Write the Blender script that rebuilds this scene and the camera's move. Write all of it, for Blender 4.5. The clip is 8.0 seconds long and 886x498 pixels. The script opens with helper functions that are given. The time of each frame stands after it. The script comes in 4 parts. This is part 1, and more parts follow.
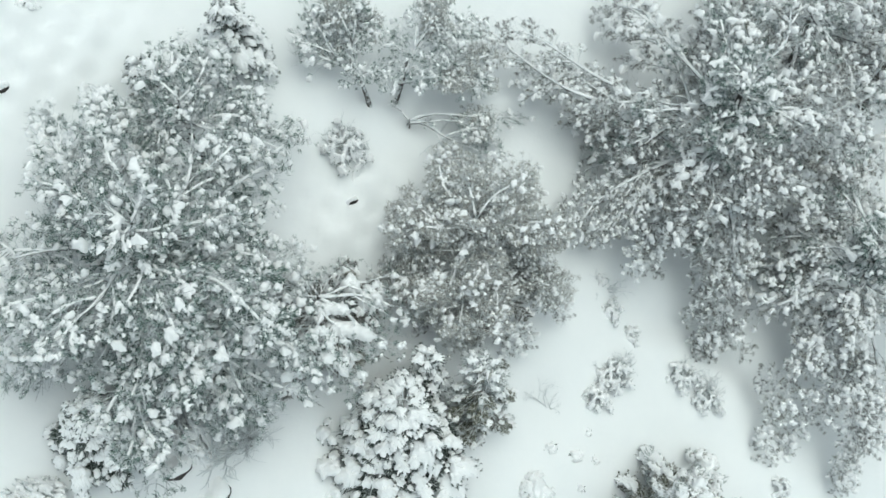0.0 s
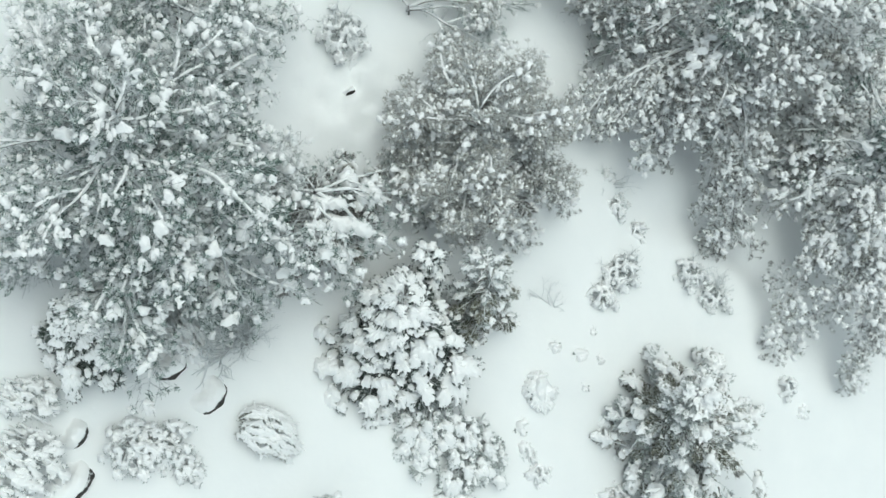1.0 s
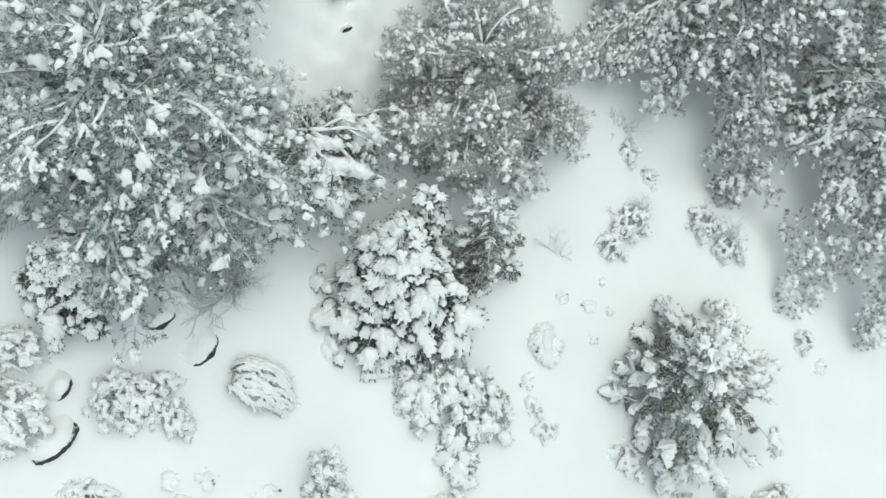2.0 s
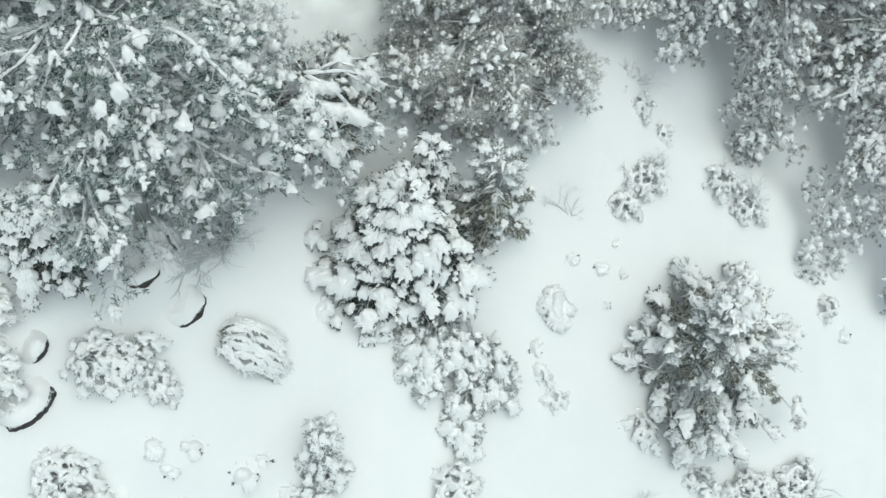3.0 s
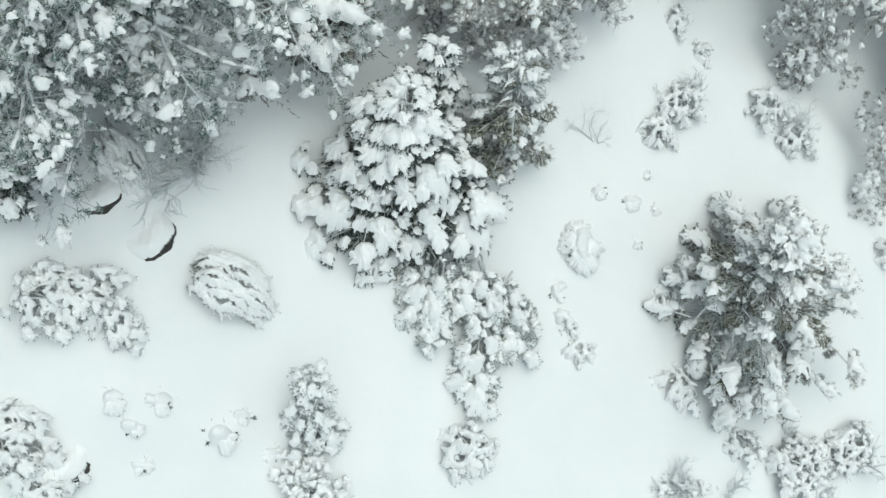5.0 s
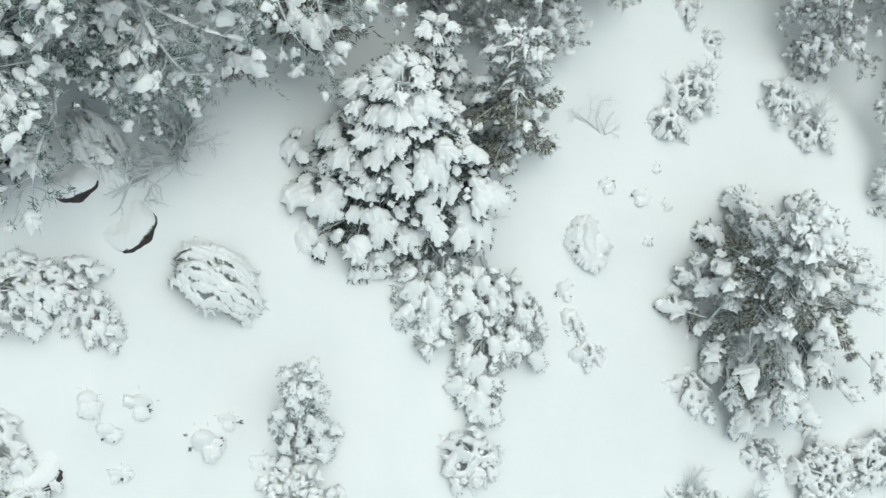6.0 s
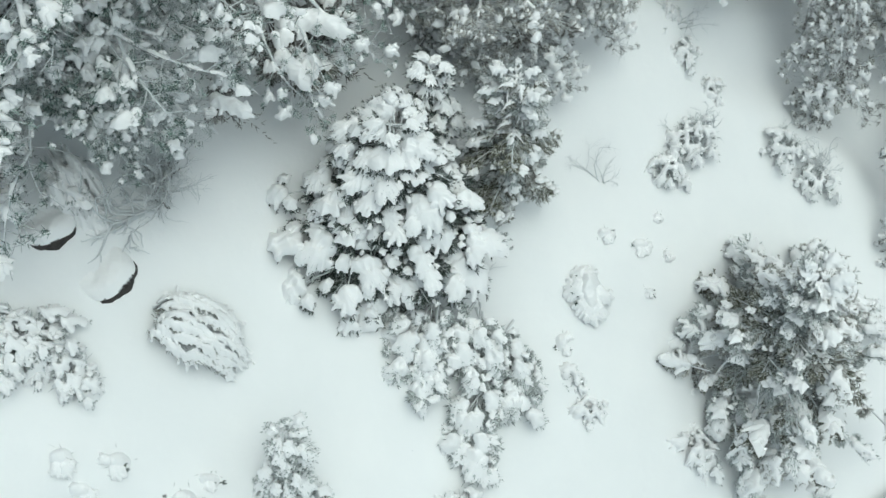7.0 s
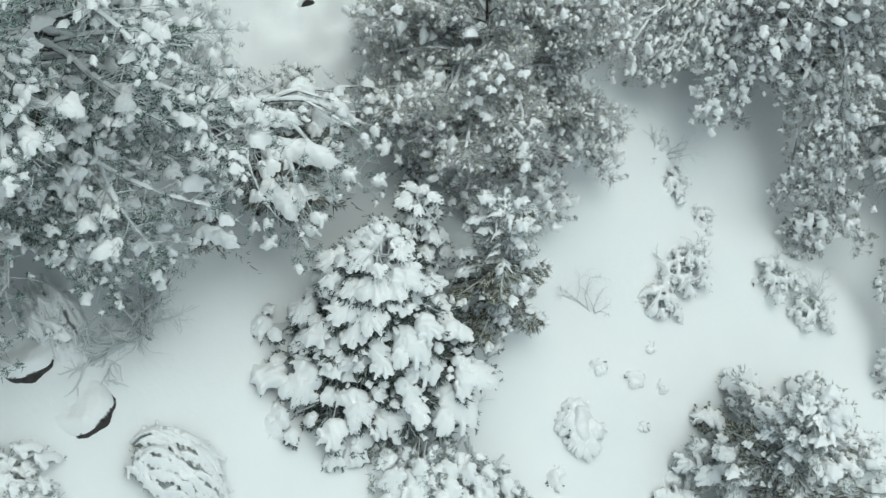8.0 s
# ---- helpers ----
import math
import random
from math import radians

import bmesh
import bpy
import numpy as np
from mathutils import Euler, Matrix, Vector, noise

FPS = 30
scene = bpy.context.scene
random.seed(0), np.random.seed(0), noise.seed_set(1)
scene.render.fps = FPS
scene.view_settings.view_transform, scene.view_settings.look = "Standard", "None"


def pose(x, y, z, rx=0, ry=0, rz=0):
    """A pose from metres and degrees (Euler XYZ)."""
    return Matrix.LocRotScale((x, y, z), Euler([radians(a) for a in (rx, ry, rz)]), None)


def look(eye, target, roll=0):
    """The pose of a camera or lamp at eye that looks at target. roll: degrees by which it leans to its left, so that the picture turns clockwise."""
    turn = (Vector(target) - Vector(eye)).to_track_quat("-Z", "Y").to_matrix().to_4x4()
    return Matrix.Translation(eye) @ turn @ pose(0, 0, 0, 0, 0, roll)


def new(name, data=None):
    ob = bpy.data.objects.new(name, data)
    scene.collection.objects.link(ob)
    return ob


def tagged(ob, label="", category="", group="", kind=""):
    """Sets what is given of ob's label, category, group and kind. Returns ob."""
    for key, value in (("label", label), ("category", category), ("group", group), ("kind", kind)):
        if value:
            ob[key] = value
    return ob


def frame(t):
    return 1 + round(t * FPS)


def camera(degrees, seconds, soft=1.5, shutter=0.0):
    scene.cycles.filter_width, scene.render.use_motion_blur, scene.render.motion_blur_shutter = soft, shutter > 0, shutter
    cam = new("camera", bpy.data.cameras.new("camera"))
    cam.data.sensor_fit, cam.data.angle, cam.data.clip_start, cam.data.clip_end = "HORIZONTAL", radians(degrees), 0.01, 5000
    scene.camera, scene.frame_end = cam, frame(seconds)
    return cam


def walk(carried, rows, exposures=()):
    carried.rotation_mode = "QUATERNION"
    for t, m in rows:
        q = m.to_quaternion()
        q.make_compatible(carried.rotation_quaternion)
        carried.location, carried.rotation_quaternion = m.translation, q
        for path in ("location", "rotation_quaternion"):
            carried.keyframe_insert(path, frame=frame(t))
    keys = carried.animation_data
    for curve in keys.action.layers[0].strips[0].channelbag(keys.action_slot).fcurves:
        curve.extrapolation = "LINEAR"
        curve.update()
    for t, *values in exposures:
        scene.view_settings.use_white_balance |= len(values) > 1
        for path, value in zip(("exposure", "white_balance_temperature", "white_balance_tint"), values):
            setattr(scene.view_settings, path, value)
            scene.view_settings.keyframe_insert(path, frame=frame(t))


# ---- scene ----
cam = camera(41.0, 8.0, soft=1.45)
PATH = [
    (0.0, pose(0.166, -7.793, 25.098, 27.280, -0.119, 0.297)),
    (0.5, pose(0.079, -7.621, 24.623, 24.302, -0.275, 0.245)),
    (1.0, pose(0.064, -7.550, 24.174, 22.582, -0.272, 0.201)),
    (1.5, pose(0.064, -7.575, 23.595, 21.676, -0.221, 0.147)),
    (3.0, pose(0.028, -7.822, 21.228, 21.189, -0.060, 0.070)),
    (3.5, pose(0.000, -7.908, 20.389, 21.300, -0.000, 0.000)),
    (4.0, pose(-0.041, -7.958, 19.572, 21.376, 0.012, -0.053)),
    (4.5, pose(-0.052, -7.879, 18.756, 21.103, 0.069, 0.000)),
    (5.0, pose(-0.080, -7.831, 18.069, 21.063, 0.061, -0.023)),
    (6.5, pose(-0.170, -8.057, 16.236, 24.413, -0.166, -0.565)),
    (7.0, pose(-0.138, -8.008, 15.936, 26.301, -0.198, -0.686)),
    (7.5, pose(-0.066, -7.937, 15.831, 28.920, -0.230, -0.712)),
    (8.0, pose(-0.090, -7.805, 15.680, 32.439, -0.571, -0.880)),
]
walk(cam, PATH, [(0.0, -0.21, 6330, -1.8), (1.5, -0.2, 6360, -1.8), (4.3, -0.23, 6390, -1.1), (6.0, -0.25, 6380, -1.4), (8.0, -0.34, 6250, -3.6)])

# ---- world, sun ----
world = bpy.data.worlds.new("overcast_sky")
scene.world = world
world.use_nodes = True
wn, wl = world.node_tree.nodes, world.node_tree.links
sky = wn.new("ShaderNodeTexSky")
sky.sky_type = "NISHITA"
sky.sun_disc = False
sky.sun_elevation = radians(76)
sky.sun_rotation = radians(135)
sky.air_density, sky.dust_density, sky.ozone_density = 1.0, 3.7, 1.0
calm = wn.new("ShaderNodeHueSaturation")
calm.inputs["Saturation"].default_value = 0.4
wl.new(sky.outputs[0], calm.inputs["Color"])
cloud = wn.new("ShaderNodeMix")
cloud.data_type, cloud.blend_type = "RGBA", "MULTIPLY"
cloud.inputs["Factor"].default_value = 1.0
cloud.inputs["B"].default_value = (0.955, 1.005, 1.025, 1)
wl.new(calm.outputs[0], cloud.inputs["A"])
wl.new(cloud.outputs["Result"], wn["Background"].inputs["Color"])
wn["Background"].inputs["Strength"].default_value = 0.15
sun = new("sun", bpy.data.lights.new("sun", "SUN"))
sun.data.energy, sun.data.angle, sun.data.color = 0.9, radians(60), (1.0, 0.93, 0.86)
sun.matrix_world = look((8, 5, 30), (0, 0, 0))


# ---- materials ----
def material(name, rough=0.7):
    mat = bpy.data.materials.new(name)
    mat.use_nodes = True
    b = mat.node_tree.nodes["Principled BSDF"]
    b.inputs["Roughness"].default_value = rough
    return mat, mat.node_tree.nodes, mat.node_tree.links, b


def noise_node(n, l, scale, detail=4.0, rough=0.55):
    co = n.new("ShaderNodeNewGeometry")
    t = n.new("ShaderNodeTexNoise")
    t.inputs["Scale"].default_value, t.inputs["Detail"].default_value, t.inputs["Roughness"].default_value = scale, detail, rough
    l.new(co.outputs["Position"], t.inputs["Vector"])
    return t.outputs["Fac"]


def ramp(n, l, source, stops):
    r = n.new("ShaderNodeValToRGB")
    while len(r.color_ramp.elements) < len(stops):
        r.color_ramp.elements.new(0.5)
    for e, (p, c) in zip(r.color_ramp.elements, stops):
        e.position, e.color = p, (*c, 1)
    l.new(source, r.inputs["Fac"])
    return r.outputs["Color"]


def bump(n, l, b, source, strength, distance):
    k = n.new("ShaderNodeBump")
    k.inputs["Strength"].default_value, k.inputs["Distance"].default_value = strength, distance
    l.new(source, k.inputs["Height"])
    l.new(k.outputs[0], b.inputs["Normal"])


def snow_material(name, grain, relief, lo, hi):
    mat, n, l, b = material(name, 0.9)
    colour = ramp(n, l, noise_node(n, l, 0.9, 5), [(0.3, lo), (0.7, hi)])
    l.new(colour, b.inputs["Base Color"])
    bump(n, l, b, noise_node(n, l, grain, 6, 0.6), 0.35, relief)
    b.inputs["Specular IOR Level"].default_value = 0.12
    return mat


SNOW_GROUND = snow_material("ground_snow", 7.0, 0.02, (0.885, 0.905, 0.91), (0.92, 0.935, 0.935))
SNOW = snow_material("fresh_snow", 26.0, 0.022, (0.935, 0.95, 0.95), (0.965, 0.97, 0.97))


def needle_material(name, dark, mid, frost, amount):
    mat, n, l, b = material(name, 0.75)
    g = n.new("ShaderNodeNewGeometry")
    c = ramp(n, l, g.outputs["Random Per Island"], [(0.0, dark), (0.55 - amount * 0.3, mid), (1.0 - amount * 0.5, frost), (1.0, frost)])
    l.new(c, b.inputs["Base Color"])
    return mat


NEEDLE_PINE = needle_material("frosted_pine_needles", (0.022, 0.040, 0.033), (0.078, 0.135, 0.112), (0.40, 0.485, 0.46), 0.4)
NEEDLE_PALE = needle_material("white_frosted_needles", (0.16, 0.178, 0.17), (0.37, 0.405, 0.395), (0.64, 0.68, 0.675), 0.55)
NEEDLE_DARK = needle_material("dark_tan_needles", (0.03, 0.028, 0.022), (0.115, 0.112, 0.098), (0.42, 0.43, 0.42), 0.38)
NEEDLE_FIR = needle_material("fir_needles", (0.010, 0.017, 0.012), (0.04, 0.06, 0.046), (0.40, 0.44, 0.44), 0.08)
NEEDLE_TAN = needle_material("pale_tan_needles", (0.13, 0.126, 0.106), (0.37, 0.366, 0.335), (0.67, 0.68, 0.66), 0.64)
NEEDLE_OLIVE = needle_material("olive_fir_needles", (0.022, 0.024, 0.012), (0.085, 0.088, 0.055), (0.48, 0.49, 0.45), 0.42)
NEEDLE_BROWN = needle_material("frosted_tan_needles", (0.062, 0.062, 0.046), (0.20, 0.198, 0.165), (0.54, 0.55, 0.52), 0.46)


def bark_material(name, dark, light, frost):
    mat, n, l, b = material(name, 0.85)
    c = ramp(n, l, noise_node(n, l, 9.0, 6), [(0.3, dark), (0.7, light)])
    g = n.new("ShaderNodeNewGeometry")
    s = n.new("ShaderNodeSeparateXYZ")
    l.new(g.outputs["Normal"], s.inputs[0])
    a = n.new("ShaderNodeMath")
    a.operation = "MULTIPLY_ADD"
    l.new(noise_node(n, l, 14.0, 3), a.inputs[0])
    a.inputs[1].default_value = 1.6
    l.new(s.outputs["Z"], a.inputs[2])
    m = n.new("ShaderNodeMapRange")
    m.inputs["From Min"].default_value, m.inputs["From Max"].default_value = 1.25 - frost, 1.65 - frost
    l.new(a.outputs[0], m.inputs["Value"])
    x = n.new("ShaderNodeMix")
    x.data_type = "RGBA"
    l.new(m.outputs[0], x.inputs["Factor"])
    l.new(c, x.inputs["A"])
    x.inputs["B"].default_value = (0.72, 0.75, 0.76, 1)
    l.new(x.outputs["Result"], b.inputs["Base Color"])
    bump(n, l, b, noise_node(n, l, 40.0, 4), 0.5, 0.01)
    return mat


BARK = bark_material("frosted_bark", (0.045, 0.04, 0.036), (0.13, 0.118, 0.105), 0.3)
TWIG = bark_material("frosted_twig", (0.06, 0.058, 0.054), (0.16, 0.155, 0.146), 0.62)
FROST_TWIG = bark_material("white_frosted_twig", (0.13, 0.125, 0.12), (0.28, 0.27, 0.26), 0.95)
ROCK = bark_material("dark_rock", (0.014, 0.013, 0.013), (0.06, 0.053, 0.048), 0.0)
DARK_BARK = bark_material("bare_dark_bark", (0.022, 0.018, 0.015), (0.07, 0.06, 0.05), -0.25)

# ---- ground: a hillside that falls to +x and rises to +y ----
BUMPS = [(-5.0, -2.6, 0.22, 2.0), (8.6, 0.2, 0.2, 1.3), (2.8, 1.7, -0.18, 1.0), (-1.7, 4.7, 0.12, 0.7), (-2.2, 4.2, 0.14, 0.35),
         (-1.5, 5.4, 0.12, 0.3), (-4.6, -0.1, 0.22, 0.55), (2.27, -0.45, 0.12, 0.4), (3.9, -2.7, 0.12, 0.5), (-4.6, -3.8, 0.16, 0.5),
         (-3.4, -4.0, 0.15, 0.35), (1.95, -1.6, 0.08, 0.35), (5.2, -1.6, -0.15, 1.0), (-0.8, -0.3, -0.15, 1.1), (-7.9, 6.6, 0.2, 0.8),
         (-8.6, 7.6, 0.2, 0.5), (-7.0, 7.2, 0.15, 0.5), (4.4, 3.2, -0.12, 0.7), (5.6, 2.3, -0.12, 0.6)]


def ground(x, y):
    x, y = np.asarray(x, float), np.asarray(y, float)
    z = 60 * np.tanh((-0.437 * x + 0.310 * y) / 60)
    for bx, by, h, r in BUMPS:
        z = z + h * np.exp(-((x - bx) ** 2 + (y - by) ** 2) / (r * r))
    z = z + 0.05 * np.sin(0.9 * x + 1.3 * y + 1) * np.sin(1.1 * y - 0.6 * x) + 0.025 * np.sin(2.3 * x - 1.7 * y) * np.sin(1.9 * x + 2.6 * y + 2)
    rough = np.clip((y - 3.5) / 3, 0, 1) * np.clip((-x - 5.2) / 2, 0, 1) + 1.1 * np.exp(-((x + 1.75) ** 2 + (y - 4.9) ** 2) / 1.4)
    z = z + rough * (0.1 * np.sin(7.1 * x + 2.3 * y) * np.sin(6.3 * y - 2.9 * x + 1) + 0.07 * np.sin(11.7 * x - 4.1 * y + 2) * np.sin(9.9 * y + 3.3 * x))
    d = y - (3.4 - 0.05 * (x - 3.9) - 0.12 * np.clip(x - 5, 0, 4.5) ** 2)  # a soft bank along the foot of the pines
    z = z - 0.3 * np.exp(-((d - 0.75) / 0.6) ** 2) * np.exp(-((x - 6.8) / 2.3) ** 4)
    z = z + 0.008 * np.sin(5.1 * x + 3.7 * y) * np.sin(4.3 * y - 5.9 * x)
    return z


def gz(x, y):
    return float(ground(x, y))


def lines(lo, hi, step, far):
    mid = list(np.arange(lo, hi, step))
    out, a, d = [], hi, step
    while a < far:
        out.append(a)
        d *= 1.25
        a += d
    left, a, d = [], lo - step, step
    while a > -far:
        left.append(a)
        d *= 1.25
        a -= d
    return np.array(left[::-1] + mid + out)


def mesh_object(name, verts, faces, mat, parent=None, smooth=True):
    me = bpy.data.meshes.new(name)
    me.from_pydata([tuple(v) for v in verts], [], [tuple(f) for f in faces])
    for m in mat if isinstance(mat, (list, tuple)) else [mat]:
        me.materials.append(m)
    if smooth:
        me.polygons.foreach_set("use_smooth", [True] * len(me.polygons))
    ob = new(name, me)
    ob.parent = parent
    return ob


gx, gy = lines(-11, 14, 0.13, 400), lines(-8, 15, 0.13, 400)
X, Y = np.meshgrid(gx, gy)
nx, ny = len(gx), len(gy)
k = (np.arange(ny - 1)[:, None] * nx + np.arange(nx - 1)[None]).ravel()
ob = mesh_object("ground", np.stack([X, Y, ground(X, Y)], -1).reshape(-1, 3).tolist(), np.stack([k, k + 1, k + nx + 1, k + nx], 1).tolist(), SNOW_GROUND)
tagged(ob, "smooth deep fresh snow covering a steep hillside", "snow", kind="structure")


# ---- building blocks ----
class Bag:
    """Collects vertices and faces of one mesh."""

    def __init__(self):
        self.v, self.f = [], []

    def add(self, verts, faces):
        o = len(self.v)
        self.v += [tuple(map(float, p)) for p in verts]
        self.f += [tuple(int(i) + o for i in q) for q in faces]

    def tube(self, pts, r0, r1, sides=5):
        pts = [Vector(p) for p in pts]
        n, vs, fs = len(pts), [], []
        for i, p in enumerate(pts):
            d = (pts[min(i + 1, n - 1)] - pts[max(i - 1, 0)]).normalized()
            a = d.cross(Vector((0.3, 0.2, 1.0)))
            a = a.normalized() if a.length > 1e-4 else Vector((1, 0, 0))
            b = d.cross(a)
            r = r0 + (r1 - r0) * i / (n - 1)
            for s in range(sides):
                t = 2 * math.pi * s / sides
                vs.append(p + a * (r * math.cos(t)) + b * (r * math.sin(t)))
        for i in range(n - 1):
            for s in range(sides):
                q = (s + 1) % sides
                fs.append((i * sides + s, i * sides + q, (i + 1) * sides + q, (i + 1) * sides + s))
        if sides > 4:
            fs.append(tuple(range(sides))[::-1])
            fs.append(tuple((n - 1) * sides + s for s in range(sides)))
        self.add(vs, fs)

    def blade(self, p, d, length, width):
        p, d = Vector(p), Vector(d).normalized()
        a = d.cross(Vector((0.31, 0.17, 0.93)))
        a = a.normalized() * (width / 2) if a.length > 1e-4 else Vector((width / 2, 0, 0))
        self.add([p - a, p + a, p + d * length], [(0, 1, 2)])

    def data(self, name, mat):
        me = bpy.data.meshes.new(name)
        me.from_pydata(self.v, [], self.f)
        me.materials.append(mat)
        me.polygons.foreach_set("use_smooth", [True] * len(me.polygons))
        return me


def ripple(x, y, s):
    return (np.sin(2.1 * x + 1.3 * y + s) + np.sin(-1.7 * x + 2.6 * y + 1.7 * s) + np.sin(3.9 * x - 2.9 * y + 2.3 * s) * 0.6) / 2.6


def pad(bag, caps, cell, thick, rim, surf, seed=0.0, rough=0.25, under=0.3, closed=True, blend=5.0, holes=(), soft=False):
    """A cushion of snow over capsules (x0, y0, x1, y1, r) in plan, draped over surf(x, y): rounded rim, uneven top, closed below."""
    if not caps:
        return
    c = np.asarray(caps, float)
    rmax = c[:, 4].max()
    x0, x1 = min(c[:, 0].min(), c[:, 2].min()) - rmax * 1.75, max(c[:, 0].max(), c[:, 2].max()) + rmax * 1.75
    y0, y1 = min(c[:, 1].min(), c[:, 3].min()) - rmax * 1.75, max(c[:, 1].max(), c[:, 3].max()) + rmax * 1.75
    gx_, gy_ = np.arange(x0, x1 + cell, cell), np.arange(y0, y1 + cell, cell)
    px, py = np.meshgrid(gx_, gy_)

    def field(qx, qy):
        ax, ay = c[:, 0][:, None], c[:, 1][:, None]
        dx, dy = (c[:, 2] - c[:, 0])[:, None], (c[:, 3] - c[:, 1])[:, None]
        ux, uy = qx.ravel()[None] - ax, qy.ravel()[None] - ay
        t = np.clip((ux * dx + uy * dy) / (dx * dx + dy * dy + 1e-9), 0, 1)
        d = c[:, 4][:, None] - np.hypot(ux - t * dx, uy - t * dy)
        s = blend / rmax
        f = np.log(np.exp(np.clip(s * d, -60, 60)).sum(0)) / s
        f = f + rough * rmax * (0.7 * ripple(qx.ravel() / rmax * 1.1, qy.ravel() / rmax * 1.1, seed) + 0.45 * ripple(qx.ravel() / rmax * 2.3, qy.ravel() / rmax * 2.3, seed + 5))
        for hx, hy, hr in holes:
            f = np.minimum(f, np.hypot(qx.ravel() - hx, (qy.ravel() - hy) * 1.3) - hr)
        return f.reshape(qx.shape)

    f = field(px, py)
    ins = f > 0
    if not ins.any():
        return
    gyy, gxx = np.gradient(f, cell)
    g2 = gxx ** 2 + gyy ** 2 + 0.05
    step = np.where(ins, 0, np.clip(-f, 0, cell * 1.5) / g2)
    qx, qy = px + gxx * step, py + gyy * step
    h = thick * np.clip(1 - (1 - np.clip(f / rim, 0, 1)) ** 2, 0, 1) ** 0.6
    if soft:
        t = np.clip(f / rim, 0, 1)
        h = thick * t * t * (3 - 2 * t)
    h = h * (1 + 0.2 * ripple(px / rmax * 1.3, py / rmax * 1.3, seed + 4) + 0.1 * ripple(px / rmax * 3.7, py / rmax * 3.7, seed + 8) + 0.07 * ripple(px / rmax * 8, py / rmax * 8, seed + 1))
    base = surf(qx, qy)
    top, bot = base + h, base - under * h
    quad = ins[:-1, :-1] | ins[1:, :-1] | ins[:-1, 1:] | ins[1:, 1:]
    iy, ix = np.nonzero(quad)
    n = px.shape[1]
    q = np.stack([iy * n + ix, iy * n + ix + 1, (iy + 1) * n + ix + 1, (iy + 1) * n + ix], 1)
    used = np.unique(q)
    back = np.full(px.size, -1)
    back[used] = np.arange(len(used))
    q = back[q]
    vx, vy = qx.ravel()[used], qy.ravel()[used]
    m = len(used)
    if not closed:
        bag.add(np.stack([vx, vy, top.ravel()[used]], 1), q)
        return
    bag.add(np.concatenate([np.stack([vx, vy, top.ravel()[used]], 1), np.stack([vx, vy, bot.ravel()[used]], 1)]), np.concatenate([q, q[:, ::-1] + m]))


def clump_caps(rng, x, y, size, turn):
    """Capsules of a small uneven clump: a fat crooked body with teeth that hang mostly outward."""
    d = turn + rng.uniform(-0.6, 0.6)
    r, l = size * rng.uniform(0.24, 0.36), size * rng.uniform(0.1, 0.7)
    qx, qy = x + math.cos(d) * l, y + math.sin(d) * l
    out = [(x, y, qx, qy, r)]
    if rng.random() < 0.6:
        e = d + rng.choice((-1, 1)) * rng.uniform(0.7, 1.6)
        out.append((x, y, x + math.cos(e) * size * 0.5, y + math.sin(e) * size * 0.5, r * rng.uniform(0.5, 0.9)))
    for _ in range(rng.randint(3, 5)):
        e, w = d + rng.gauss(0, 1.1), size * rng.uniform(0.3, 0.62)
        t = rng.random()
        px, py = x + (qx - x) * t, y + (qy - y) * t
        out.append((px, py, px + math.cos(e) * w, py + math.sin(e) * w, size * rng.uniform(0.085, 0.17)))
    return out


def snow_fan(bag, rng, x, y, az, size, surf, drop=0.35, teeth=6, thick=0.3, cell=0.022, stretch=1.0):
    """A cushion of snow on the fan of twigs at a bough's end: fat towards the stem, toothed outward. Gives the tips of its teeth."""
    l = size * rng.uniform(0.1, 0.4) * stretch
    qx, qy = x + math.cos(az) * l, y + math.sin(az) * l
    caps, tips = [(x, y, qx, qy, size * rng.uniform(0.25, 0.36))], []
    for side in (-1, 1):
        if rng.random() < 0.75:
            e, w = az + side * rng.uniform(0.7, 1.9), size * rng.uniform(0.2, 0.4)
            caps.append((x, y, x + math.cos(e) * w, y + math.sin(e) * w, size * rng.uniform(0.16, 0.27)))
    spread = rng.uniform(2.4, 3.8)
    for i in range(teeth):
        e, w = az + ((i + rng.uniform(-0.4, 0.4)) / (teeth - 1) - 0.5) * spread, size * rng.uniform(0.3, 0.56)
        ex, ey = qx + math.cos(e) * w, qy + math.sin(e) * w
        o = rng.uniform(0, 1) if stretch > 1 else 0.0
        ex, ey = ex - (qx - x) * o, ey - (qy - y) * o
        bx, by = qx - (qx - x) * o, qy - (qy - y) * o
        caps.append((bx + (ex - bx) * 0.45, by + (ey - by) * 0.45, ex, ey, size * rng.uniform(0.045, 0.1)))
        tips.append((ex, ey, e))
        for _ in range(rng.randint(0, 2)):
            f, t = e + rng.uniform(-1.1, 1.1), rng.uniform(0.7, 1.0)
            ux, uy = qx + (ex - qx) * t, qy + (ey - qy) * t
            caps.append((ux, uy, ux + math.cos(f) * size * 0.12, uy + math.sin(f) * size * 0.12, size * 0.04))
    holes = [(qx + rng.uniform(-0.35, 0.35) * size, qy + rng.uniform(-0.35, 0.35) * size, rng.uniform(0.012, 0.024)) for _ in range(rng.randint(0, 2))]
    pad(bag, caps, cell, thick * size + 0.02, size * 0.31, lambda u, v: surf(u, v) - drop / max(1.0, stretch) * ((np.asarray(u) - x) ** 2 + (np.asarray(v) - y) ** 2) / size,
        seed=rng.uniform(0, 9), rough=0.2, closed=False, blend=8.0, holes=holes)
    return tips


